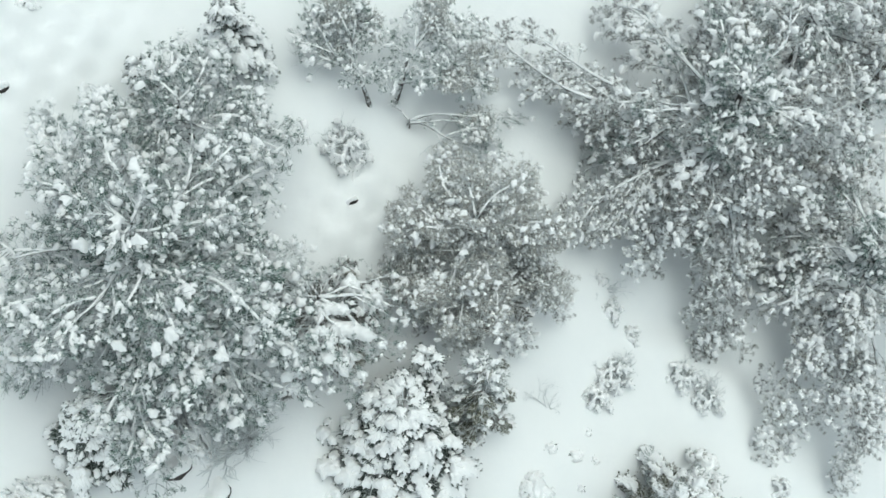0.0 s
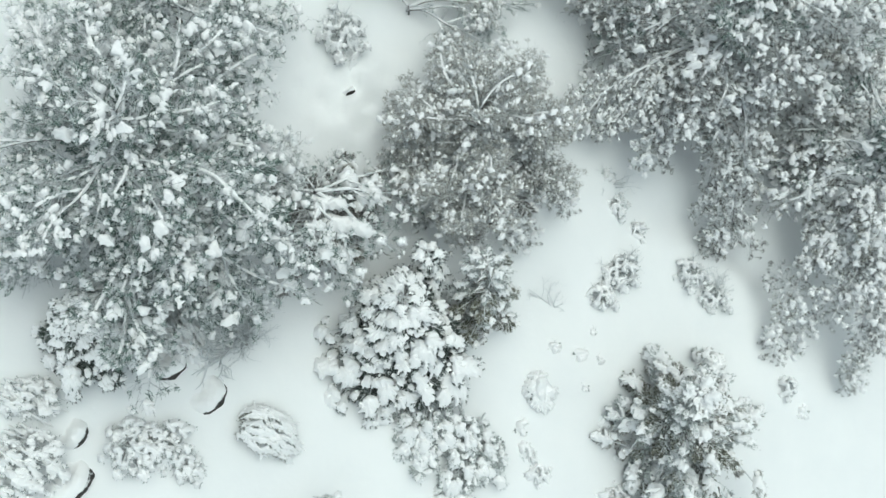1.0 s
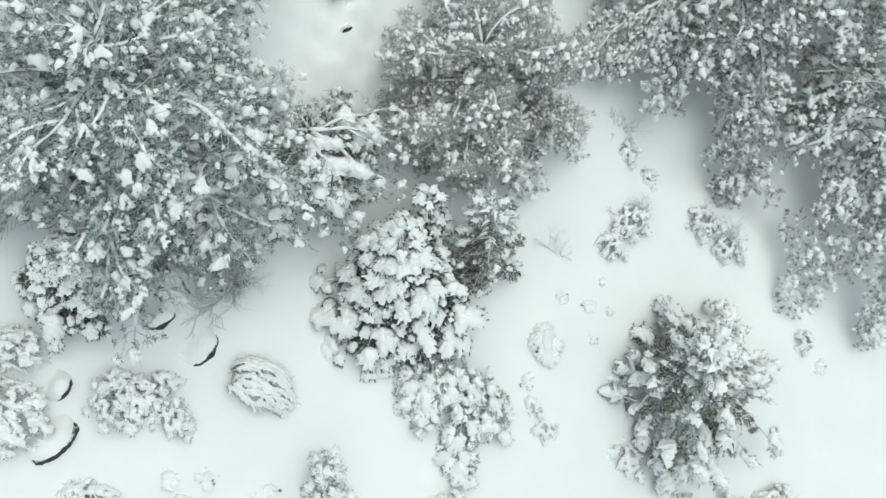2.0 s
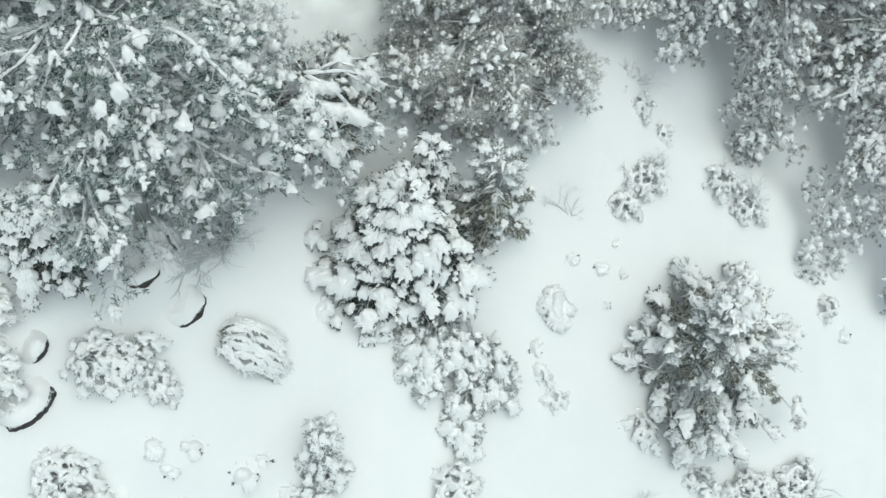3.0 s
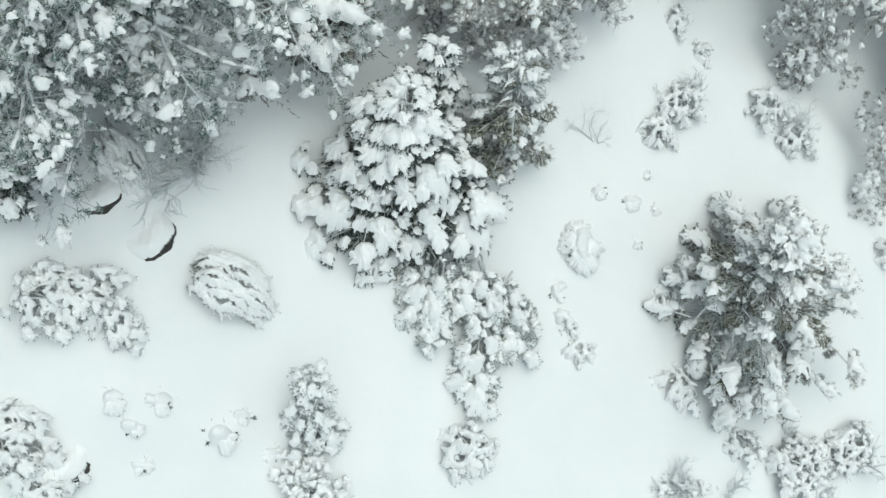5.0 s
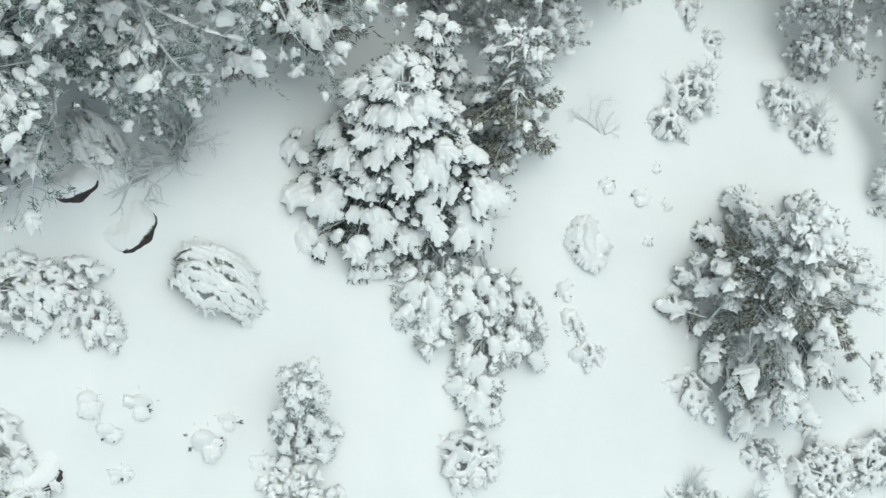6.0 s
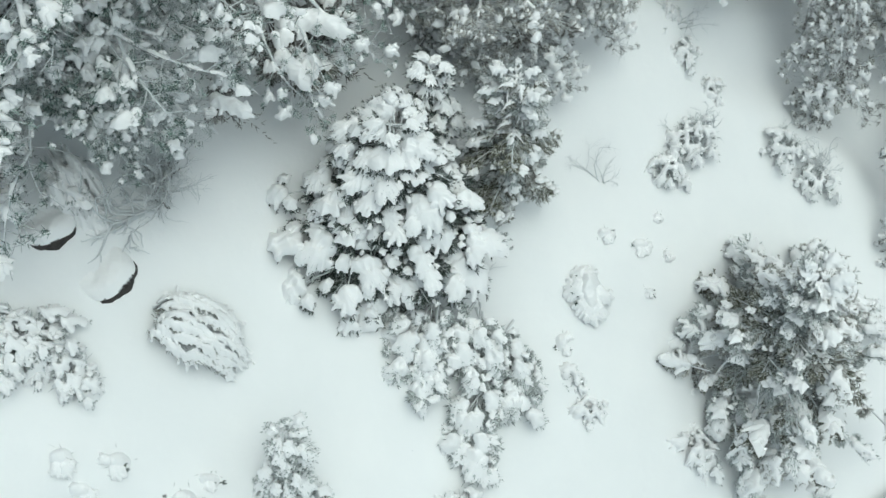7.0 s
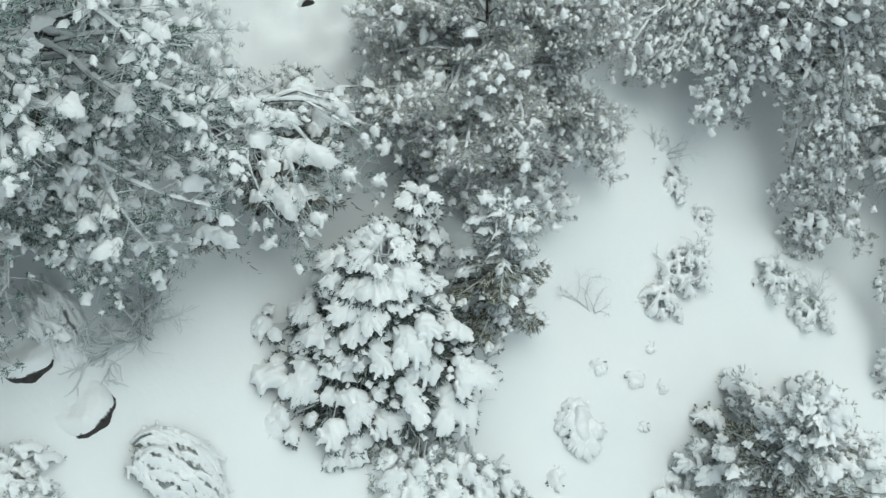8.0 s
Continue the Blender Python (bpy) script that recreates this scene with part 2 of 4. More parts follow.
def tuft(needles, rng, p, size, count, wide=0.02):
    for _ in range(count):
        a, e = rng.uniform(0, 6.28), rng.uniform(-0.5, 0.9)
        o = Vector((rng.uniform(-0.045, 0.045), rng.uniform(-0.045, 0.045), rng.uniform(-0.03, 0.02)))
        needles.blade(p + o, (math.cos(a) * math.cos(e), math.sin(a) * math.cos(e), math.sin(e)), size * rng.uniform(0.6, 1.25), wide)


def pine_bough(seed, length, rise, droop, tufts, clump, mat=None, side=0.42, bare=0.25, snowy=0.6, needle=0.062, blades=15, big=0.16):
    """Branch wood, needle tufts and snow of one pine bough, along +x from the trunk: three meshes' data."""
    rng = random.Random(seed)
    wood, needles, snow = Bag(), Bag(), Bag()
    sway = rng.uniform(-0.12, 0.12)

    def axis(s):
        return Vector((length * s, sway * length * math.sin(3 * s), length * (rise * s - droop * s * s)))

    r0 = 0.010 + 0.012 * length
    wood.tube([axis(i / 7) for i in range(8)], r0, 0.007, 5)

    def on_axis(x, y):
        s = np.clip(x / length, 0, 1)
        return length * (rise * s - droop * s * s) + r0 * 0.7

    for i in range(1, 8):
        if rng.random() < 0.55:
            a, b = axis(i / 9), axis((i + 1) / 9)
            pad(snow, [(a.x, a.y, b.x, b.y, 0.012 + r0 * 0.7)], 0.03, 0.03, 0.03, on_axis, seed=rng.uniform(0, 9), rough=0.35, closed=False)
    tips = []
    n = max(6, int(tufts * 0.5))
    for i in range(n):
        s = bare + (1 - bare) * (i + rng.random()) / n
        p = axis(s)
        a = (1 if i % 2 else -1) * rng.uniform(0.45, 1.3)
        l = side * length * (1.15 - 0.75 * s) * rng.uniform(0.55, 1.25) + 0.08
        up = rng.uniform(-0.2, 0.4)
        q = p + Vector((math.cos(a) * l, math.sin(a) * l, up * l))
        m = (p + q) / 2 + Vector((rng.uniform(-0.1, 0.1) * l, rng.uniform(-0.1, 0.1) * l, rng.uniform(-0.05, 0.05) * l))
        wood.tube([p, m, q], 0.010, 0.005, 3)
        tips.append((q, a))
        if l > 0.25:
            tips.append((m + Vector((rng.uniform(-0.08, 0.08), rng.uniform(-0.08, 0.08), 0.03)), a))
        for _ in range(4):
            w = q + Vector((rng.uniform(-0.18, 0.2), rng.uniform(-0.2, 0.2), rng.uniform(-0.07, 0.07)))
            wood.tube([m if rng.random() < 0.6 else q, w], 0.006, 0.004, 3)
            if rng.random() < 0.45:
                tips.append((w, a + rng.uniform(-0.6, 0.6)))
    tips.append((axis(1.0), 0.0))
    rng.shuffle(tips)
    for p, a in tips[:tufts]:
        tuft(needles, rng, p, needle * 1.15, blades + 3, 0.013)
        if rng.random() < snowy * 0.72:
            sz = clump * (rng.uniform(1.9, 3.0) if rng.random() < big * 1.25 else rng.uniform(0.7, 1.5))
            sz = min(sz, 0.215)
            z, tx, ty, k = p.z + 0.01, rng.uniform(-0.3, 0.3), rng.uniform(-0.25, 0.25), rng.uniform(0.1, 0.26) / sz
            pad(snow, clump_caps(rng, p.x, p.y, sz, a), max(0.021, sz * 0.16), 0.025 + sz * 0.4, sz * 0.33,
                lambda x, y: z - k * ((x - p.x) ** 2 + (y - p.y) ** 2) + tx * (x - p.x) + ty * (y - p.y), seed=rng.uniform(0, 9), rough=0.22, closed=False, blend=8.0)
    return wood.data("bough", TWIG), needles.data("needles", mat or NEEDLE_PINE), snow.data("snow_load", SNOW)


def fir_bough(seed, length, rise, droop, wide=0.45, load=1.0, blades=760, mat=None, fingers=12, slim=1.0, gap=0.2):
    """One spreading fir bough, along +x, with a draped snow pad that ends in ragged fingers."""
    rng = random.Random(seed)
    wood, needles, snow = Bag(), Bag(), Bag()
    w = length * wide
    lump, bend = rng.uniform(0, 9), rng.uniform(-0.25, 0.25)

    def surf(x, y):
        s = np.maximum(x, -0.3) / length
        y = np.asarray(y) - bend * np.asarray(x) * 0.4
        return length * (rise * s - droop * s * np.abs(s)) - 1.0 * y ** 2 / max(w, 0.1) + 0.04 * ripple(np.asarray(x) * 6, y * 6, lump)

    def at(x, y, dz=0.0):
        return Vector((x, y, float(surf(x, y)) + dz))

    wood.tube([at(length * (i / 8 * 1.7 - 0.7), 0, -0.03) for i in range(9)], 0.026, 0.007, 5)
    c = 0.08 * load * slim
    groups, ends = [[], [], []], []
    for g in range(3):
        u, v = length * (0.08 + 0.29 * g), length * (0.08 + 0.29 * g + 0.2)
        groups[g].append((u, rng.uniform(-0.04, 0.04), v, bend * 0.1 * g + rng.uniform(-0.04, 0.04), c * rng.uniform(0.75, 1.25)))
    for i in range(fingers):
        s = 0.1 + 0.88 * (i + rng.uniform(0, 0.8)) / fingers
        a = (1 if i % 2 else -1) * (1.2 - 0.75 * s + rng.uniform(-0.35, 0.35))
        l = w * (1.15 - 0.6 * abs(s - 0.45)) * rng.uniform(0.45, 1.15)
        x, y = length * s * 0.86, bend * s * s * 0.25
        ex, ey = x + math.cos(a) * l, y + math.sin(a) * l
        wood.tube([at(x, y, -0.03), at(ex, ey, -0.03)], 0.008, 0.004, 3)
        ends.append((x, y, ex, ey))
        if rng.random() < gap:
            continue
        k, o = rng.uniform(0.35, 0.75), rng.uniform(0.0, 0.2)
        group = groups[min(2, int(s * 3))]
        group.append((x + (ex - x) * o, y + (ey - y) * o, x + (ex - x) * k, y + (ey - y) * k, rng.uniform(0.035, 0.065) * slim * (0.6 + 0.4 * load)))
        for _ in range(5):
            if rng.random() < 0.8:
                b, t = a * 0.6 + rng.uniform(-1.3, 1.3), rng.uniform(0.3, 0.85)
                u, v = x + (ex - x) * t, y + (ey - y) * t
                g = rng.uniform(0.04, 0.085)
                group.append((u, v, u + math.cos(b) * g, v + math.sin(b) * g, rng.uniform(0.018, 0.032) * slim))
                ends.append((u, v, u + math.cos(b) * g * 1.2, v + math.sin(b) * g * 1.2))
    ends.append((length * 0.6, 0, length, bend * 0.3))
    for g, caps in enumerate(groups):
        lift, tx, ty = rng.uniform(-0.02, 0.06), rng.uniform(-0.35, 0.3), rng.uniform(-0.35, 0.35)
        mx = length * (0.2 + 0.3 * g)
        pad(snow, caps, 0.023, 0.03 + 0.075 * load, 0.05 * slim, lambda x, y: surf(x, y) + lift + tx * (np.asarray(x) - mx) + ty * np.asarray(y), seed=rng.uniform(0, 9), rough=0.16, closed=False, blend=11.0)
    ends.append((-0.6 * length, 0, 0.2 * length, 0))
    for _ in range(blades):
        x, y, ex, ey = rng.choice(ends)
        t = rng.random() ** 0.7 * 0.97
        a = math.atan2(ey - y, ex - x) + rng.uniform(-1.2, 1.2)
        p = at(x + (ex - x) * t, y + (ey - y) * t, -0.01 - 0.09 * rng.random() ** 2)
        needles.blade(p, (math.cos(a), math.sin(a), rng.uniform(-1.1, 0.2)), rng.uniform(0.035, 0.07), 0.022)
    return wood.data("bough", TWIG), needles.data("needles", mat or NEEDLE_FIR), snow.data("snow_load", SNOW)


def padded_bough(seed, length, size, rise=0.15, droop=0.3, sides=2, blades=620, mat=None, needle=0.075, thick=0.34, teeth=6, stretch=1.0, spikes=0):
    """A short bough along +x under one large cushion of snow and some lesser ones, with dark needles at the rims and below; spikes of frosted twig tips rise through the snow."""
    rng = random.Random(seed)
    wood, needles, snow = Bag(), Bag(), Bag()

    def surf(x, y):
        s = np.maximum(np.asarray(x), -0.3) / length
        return length * (rise * s - droop * s * np.abs(s)) - 0.35 * np.asarray(y) ** 2 / length

    def at(x, y, dz=0.0):
        return Vector((x, y, float(surf(x, y)) + dz))

    wood.tube([at(length * (i / 8 * 1.7 - 0.7), 0, -0.04) for i in range(9)], 0.024, 0.006, 5)
    fans = [(length - size * 0.62 * min(stretch, 1.0) - size * 0.34 * max(0.0, stretch - 1.0), rng.uniform(-0.08, 0.08) * length, rng.uniform(-0.3, 0.3), size)]
    for i in range(sides):
        g = 1 if (i + seed) % 2 else -1
        fans.append((length * rng.uniform(0.1, 0.5), g * size * rng.uniform(0.3, 0.65), g * rng.uniform(0.5, 1.1), size * rng.uniform(0.35, 0.65)))
    runs = []
    for k, (x, y, a, z) in enumerate(fans):
        lift, tx, ty = rng.uniform(-0.03, 0.05), rng.uniform(-0.3, 0.25), rng.uniform(-0.3, 0.3)
        level = lambda u, v: surf(u, v) + lift + tx * (np.asarray(u) - x) + ty * (np.asarray(v) - y)
        for ex, ey, e in snow_fan(snow, rng, x, y, a, z, level, teeth=teeth if k == 0 else max(4, teeth - 1), thick=thick, stretch=stretch if k == 0 else 1.0):
            wood.tube([at(x, y, -0.05), at(ex, ey, -0.06)], 0.008, 0.004, 3)
            runs.append((x, y, ex, ey))
    runs.append((-0.5 * length, 0, 0.3 * length, 0))
    for _ in range(blades):
        x, y, ex, ey = rng.choice(runs)
        t = rng.uniform(0.3, 1.2)
        a = math.atan2(ey - y, ex - x) + rng.uniform(-1.2, 1.2)
        q = (ex - x) ** 2 + (ey - y) ** 2
        p = at(x + (ex - x) * t, y + (ey - y) * t, -0.02 - 0.45 * t * t * q / size - 0.08 * rng.random() ** 2)
        needles.blade(p, (math.cos(a), math.sin(a), rng.uniform(-0.9, 0.25)), needle * rng.uniform(0.6, 1.2), 0.02)
    for _ in range(spikes):
        x, y, ex, ey = rng.choice(runs[:-1])
        t, a = rng.uniform(0.45, 1.1), math.atan2(ey - y, ex - x)
        q = (ex - x) ** 2 + (ey - y) ** 2
        p = at(x + (ex - x) * t, y + (ey - y) * t, 0.03 - 0.3 * t * t * q / size)
        for _ in range(3):
            b = a + rng.uniform(-0.7, 0.7)
            needles.blade(p, (math.cos(b), math.sin(b), rng.uniform(0.1, 0.9)), needle * rng.uniform(0.8, 1.4), 0.018)
    return wood.data("bough", TWIG), needles.data("needles", mat or NEEDLE_FIR), snow.data("snow_load", SNOW)


def bare_bough(seed, length, blades=900, mat=None):
    """A bough of the shaded inside of a fir, dark needles along its twigs and crumbs of snow."""
    rng = random.Random(seed)
    wood, needles, snow = Bag(), Bag(), Bag()
    wood.tube([(0, 0, 0), (length, 0, -0.08 * length)], 0.016, 0.005, 5)
    runs = [((0, 0, 0), (length, 0, -0.08 * length))]
    for i in range(14):
        x, a = length * (0.1 + 0.85 * i / 14), (1 if i % 2 else -1) * rng.uniform(0.5, 1.1)
        l = length * 0.45 * (1.1 - 0.8 * i / 14)
        runs.append(((x, 0, -0.08 * x), (x + math.cos(a) * l, math.sin(a) * l, -0.08 * x - 0.15 * l)))
        wood.tube(runs[-1], 0.007, 0.003, 3)
        if i % 4 == 1:
            q = runs[-1][1]
            pad(snow, clump_caps(rng, q[0], q[1], 0.1, a), 0.024, 0.04, 0.03, lambda u, v: q[2] + 0.02 + 0 * np.asarray(u), seed=rng.uniform(0, 9), closed=False)
    for _ in range(blades):
        p, q = map(Vector, rng.choice(runs))
        a = math.atan2(q.y - p.y, q.x - p.x) + rng.uniform(-1.1, 1.1)
        needles.blade(p.lerp(q, rng.random()), (math.cos(a), math.sin(a), rng.uniform(-0.5, 0.3)), rng.uniform(0.05, 0.1), 0.02)
    return wood.data("bough", TWIG), needles.data("needles", mat or NEEDLE_FIR), snow.data("snow_load", SNOW)


def hang(tree, kit, m):
    """One bough of a tree: its wood, and under it its needles and snow, at the pose m within the tree."""
    b = new("bough", kit[0])
    b.parent = tree
    b.matrix_local = m
    for d, nm in ((kit[1], "needles"), (kit[2], "snow_load")):
        o = tagged(new(nm, d), kind="stuff")
        o.parent = b
    return b


def trunk_of(tree, height, r0, lean=(0, 0), deep=0.4, mat=None):
    bag = Bag()
    pts = [(lean[0] * s * height + 0.05 * math.sin(4 * s), lean[1] * s * height + 0.05 * math.sin(3 * s + 1), -deep + (height + deep) * s) for s in [i / 10 for i in range(11)]]
    bag.tube(pts, r0, r0 * 0.2, 9)
    o = new("trunk", bag.data("trunk", mat or BARK))
    o.parent = tree
    return lambda h: Vector((lean[0] * h, lean[1] * h, h))


def thing(name, x, y, label, category, group, dz=0.0):
    e = new(name)
    e.location = (x, y, gz(x, y) + dz)
    return tagged(e, label, category, group)


def place(p, az, pitch, scale, roll=0.0):
    return Matrix.Translation(p) @ Matrix.Rotation(az, 4, "Z") @ Matrix.Rotation(-pitch, 4, "Y") @ Matrix.Rotation(roll, 4, "X") @ Matrix.Scale(scale, 4)

# ---- kits of boughs ----
PINE_MID = [pine_bough(100 + i, 1.15, (0.25, 0.1, 0.35, 0.0, 0.2, 0.3)[i], (0.15, 0.25, 0.2, 0.2, 0.35, 0.2)[i], 34, 0.1, snowy=0.54, big=0.1) for i in range(6)]
PINE_SHORT = [pine_bough(200 + i, 0.7, (0.4, 0.2, 0.5, 0.1, 0.3)[i], 0.15, 22, 0.085, side=0.5, snowy=0.5) for i in range(5)]
PINE_FINE = [pine_bough(300 + i, 1.1, (0.5, 0.35, 0.6, 0.3)[i], 0.2, 46, 0.06, side=0.38, bare=0.2, mat=NEEDLE_TAN, blades=21, big=0.24, needle=0.1, snowy=0.9) for i in range(4)]
HANG_MID = [pine_bough(400 + i, 1.2, -0.1 * i, 0.45, 32, 0.11, side=0.32, mat=NEEDLE_BROWN, big=0.16, snowy=0.7) for i in range(4)]
HANG_DARK = [pine_bough(430 + i, 1.2, 0.15 - 0.1 * i, 0.35, 32, 0.1, side=0.36, mat=NEEDLE_DARK, snowy=0.4, big=0.14) for i in range(4)]
TWIGGY = [pine_bough(450 + i, 1.2, 0.1 * i, 0.3, 18, 0.1, side=0.4, snowy=0.42, big=0.25, blades=14) for i in range(3)]
HEAVY = [pine_bough(500 + i, 1.05, 0.2, 0.3, 26, 0.14, side=0.26, big=0.22, snowy=0.75) for i in range(4)]
PINE_WHITE = [pine_bough(520 + i, 1.1, (0.25, 0.1, 0.35, 0.0)[i], 0.25, 36, 0.1, snowy=0.52, big=0.25, mat=NEEDLE_PALE if i % 2 else None) for i in range(4)]
FIR_BIG = [padded_bough(600 + i, (0.6, 0.7, 0.55, 0.65, 0.7, 0.5, 0.6, 0.65)[i], (0.5, 0.42, 0.6, 0.46, 0.54, 0.38, 0.68, 0.44)[i], 0.1, 0.16, (2, 3, 1, 2, 2, 3, 1, 2)[i], teeth=(9, 10, 12, 9, 11, 9, 13, 10)[i]) for i in range(8)]
FIR_SMALL = [padded_bough(700 + i, (0.46, 0.5, 0.42, 0.48)[i], (0.34, 0.28, 0.3, 0.36)[i], 0.2, 0.25, 2, 280) for i in range(4)]
FIR_DROOP = [padded_bough(720 + i, (0.5, 0.6, 0.45, 0.55)[i], (0.32, 0.28, 0.26, 0.36)[i], 0.1, 0.3, (2, 3, 2, 2)[i], 420, mat=NEEDLE_PALE, needle=0.07, thick=0.32, teeth=11, spikes=25) for i in range(4)]
FIR_BARE = [bare_bough(740 + i, (0.7, 0.6, 0.8)[i]) for i in range(3)]
FIR_PALE = [fir_bough(750 + i, (0.5, 0.6, 0.42, 0.55)[i], 0.25, 0.4, 0.48, 0.8, 420, fingers=9, slim=0.8, mat=NEEDLE_PALE) for i in range(4)]
BUSH_PALE = [padded_bough(760 + i, (0.42, 0.5, 0.36, 0.46)[i], (0.26, 0.22, 0.28, 0.24)[i], 0.2, 0.45, 2, 150, mat=NEEDLE_PALE, needle=0.05, thick=0.34) for i in range(4)]
BUSH_STRIPE = [padded_bough(780 + i, (0.5, 0.6, 0.42, 0.55)[i], (0.22, 0.19, 0.24, 0.2)[i], 0.1, 0.15, (2, 3, 2, 3)[i], 90, mat=NEEDLE_PALE, needle=0.06, thick=0.34, teeth=10, stretch=(3.5, 4.5, 2.8, 4.0)[i]) for i in range(4)]
LOW_FLUFF = [pine_bough(770 + i, (0.5, 0.42, 0.55, 0.46)[i], 0.2, 0.3, 16, 0.11, side=0.42, bare=0.1, snowy=0.85, big=0.35, needle=0.05, mat=NEEDLE_PALE) for i in range(4)]
FIR_TAN = [padded_bough(820 + i, (0.85, 0.7, 0.95, 0.75, 0.9, 0.65)[i], (0.3, 0.36, 0.27, 0.32, 0.26, 0.4)[i], 0.2, 0.2, (2, 3, 2, 3, 2, 2)[i], 560, mat=(NEEDLE_PALE, NEEDLE_TAN, NEEDLE_PALE)[i % 3], needle=0.085, thick=0.32, teeth=11, stretch=(3.0, 2.0, 4.0, 2.4, 3.6, 1.6)[i], spikes=85) for i in range(6)]
BARE_TAN = [bare_bough(840 + i, (0.75, 0.6, 0.85)[i], 560, (NEEDLE_OLIVE, NEEDLE_DARK, NEEDLE_OLIVE)[i]) for i in range(3)]
SLAB = [padded_bough(860 + i, (0.85, 0.7, 0.95)[i], (0.4, 0.44, 0.36)[i], 0.15, 0.12, (2, 1, 3)[i], 700, mat=(NEEDLE_DARK, NEEDLE_BROWN, NEEDLE_DARK)[i], needle=0.12, thick=0.36, teeth=10, stretch=(3.6, 2.8, 4.6)[i]) for i in range(3)]
BARE_DARK = [bare_bough(870 + i, (0.8, 0.65)[i], 620, NEEDLE_DARK) for i in range(2)]
BARE_GREEN = [bare_bough(880 + i, (0.8, 0.65)[i], 620, NEEDLE_PINE) for i in range(2)]
BARE_PALE = [bare_bough(850 + i, (0.5, 0.4)[i], 420, NEEDLE_PALE) for i in range(2)]
FIR_OPEN = [fir_bough(800 + i, (0.58, 0.5, 0.64, 0.52, 0.46, 0.6)[i], 0.25, 0.35, 0.46, (1.2, 0.6, 1.3, 0.65, 1.1, 0.55)[i], 620, fingers=10, slim=0.9, gap=0.42, mat=(NEEDLE_OLIVE, NEEDLE_PALE, NEEDLE_BROWN)[i % 3]) for i in range(6)]
FIR_THIN = [fir_bough(900 + i, (0.5, 0.6, 0.45)[i], 0.3, 0.3, 0.42, 0.5, 520, fingers=11, slim=0.6, gap=0.4, mat=(NEEDLE_BROWN, NEEDLE_PALE, NEEDLE_TAN)[i]) for i in range(3)]


def limb(tree, rng, p, az, length, rise, droop, r0, snow_on=True, bend=0.45):
    """A limb of a pine, with its line of snow; gives the curve."""
    sway, wave = rng.uniform(-bend, bend), rng.uniform(-0.07, 0.07)

    def axis(s):
        side = sway * length * s * s + wave * length * math.sin(7 * s)
        return p + Vector((math.cos(az) * length * s - math.sin(az) * side, math.sin(az) * length * s + math.cos(az) * side, length * (rise * s - droop * s * s)))

    bag = Bag()
    bag.tube([axis(i / 10) for i in range(11)], r0, 0.016, 7)
    o = new("limb", bag.data("limb", BARK))
    o.parent = tree
    if snow_on:
        top = Bag()
        i = 0
        while i < 18:
            run = rng.randint(2, 6)
            pts = [axis(min(1, (i + j) / 18)) for j in range(run + 1)]
            r = r0 * (1 - i / 20) * 0.7 + 0.01
            vs, fs = [], []
            for j, q in enumerate(pts):
                taper = math.sin(math.pi * (j + 0.35) / (run + 0.7)) ** 0.5
                n = Vector((-math.sin(az), math.cos(az), 0))
                for a in (-1.0, -0.75, -0.3, 0.3, 0.75, 1.0):
                    vs.append(q + n * (r * 1.05 * a * taper) + Vector((0, 0, r * 0.5 + (r * 0.95 + 0.02) * taper * math.sqrt(max(0, 1 - a * a)))))
            for j in range(run):
                for c in range(5):
                    fs.append((j * 6 + c, (j + 1) * 6 + c, (j + 1) * 6 + c + 1, j * 6 + c + 1))
            top.add(vs, fs)
            i += run + (1 if rng.random() < 0.4 else 0)
        s = tagged(new("snow_load", top.data("snow_load", SNOW)), kind="stuff")
        s.parent = o
    return axis


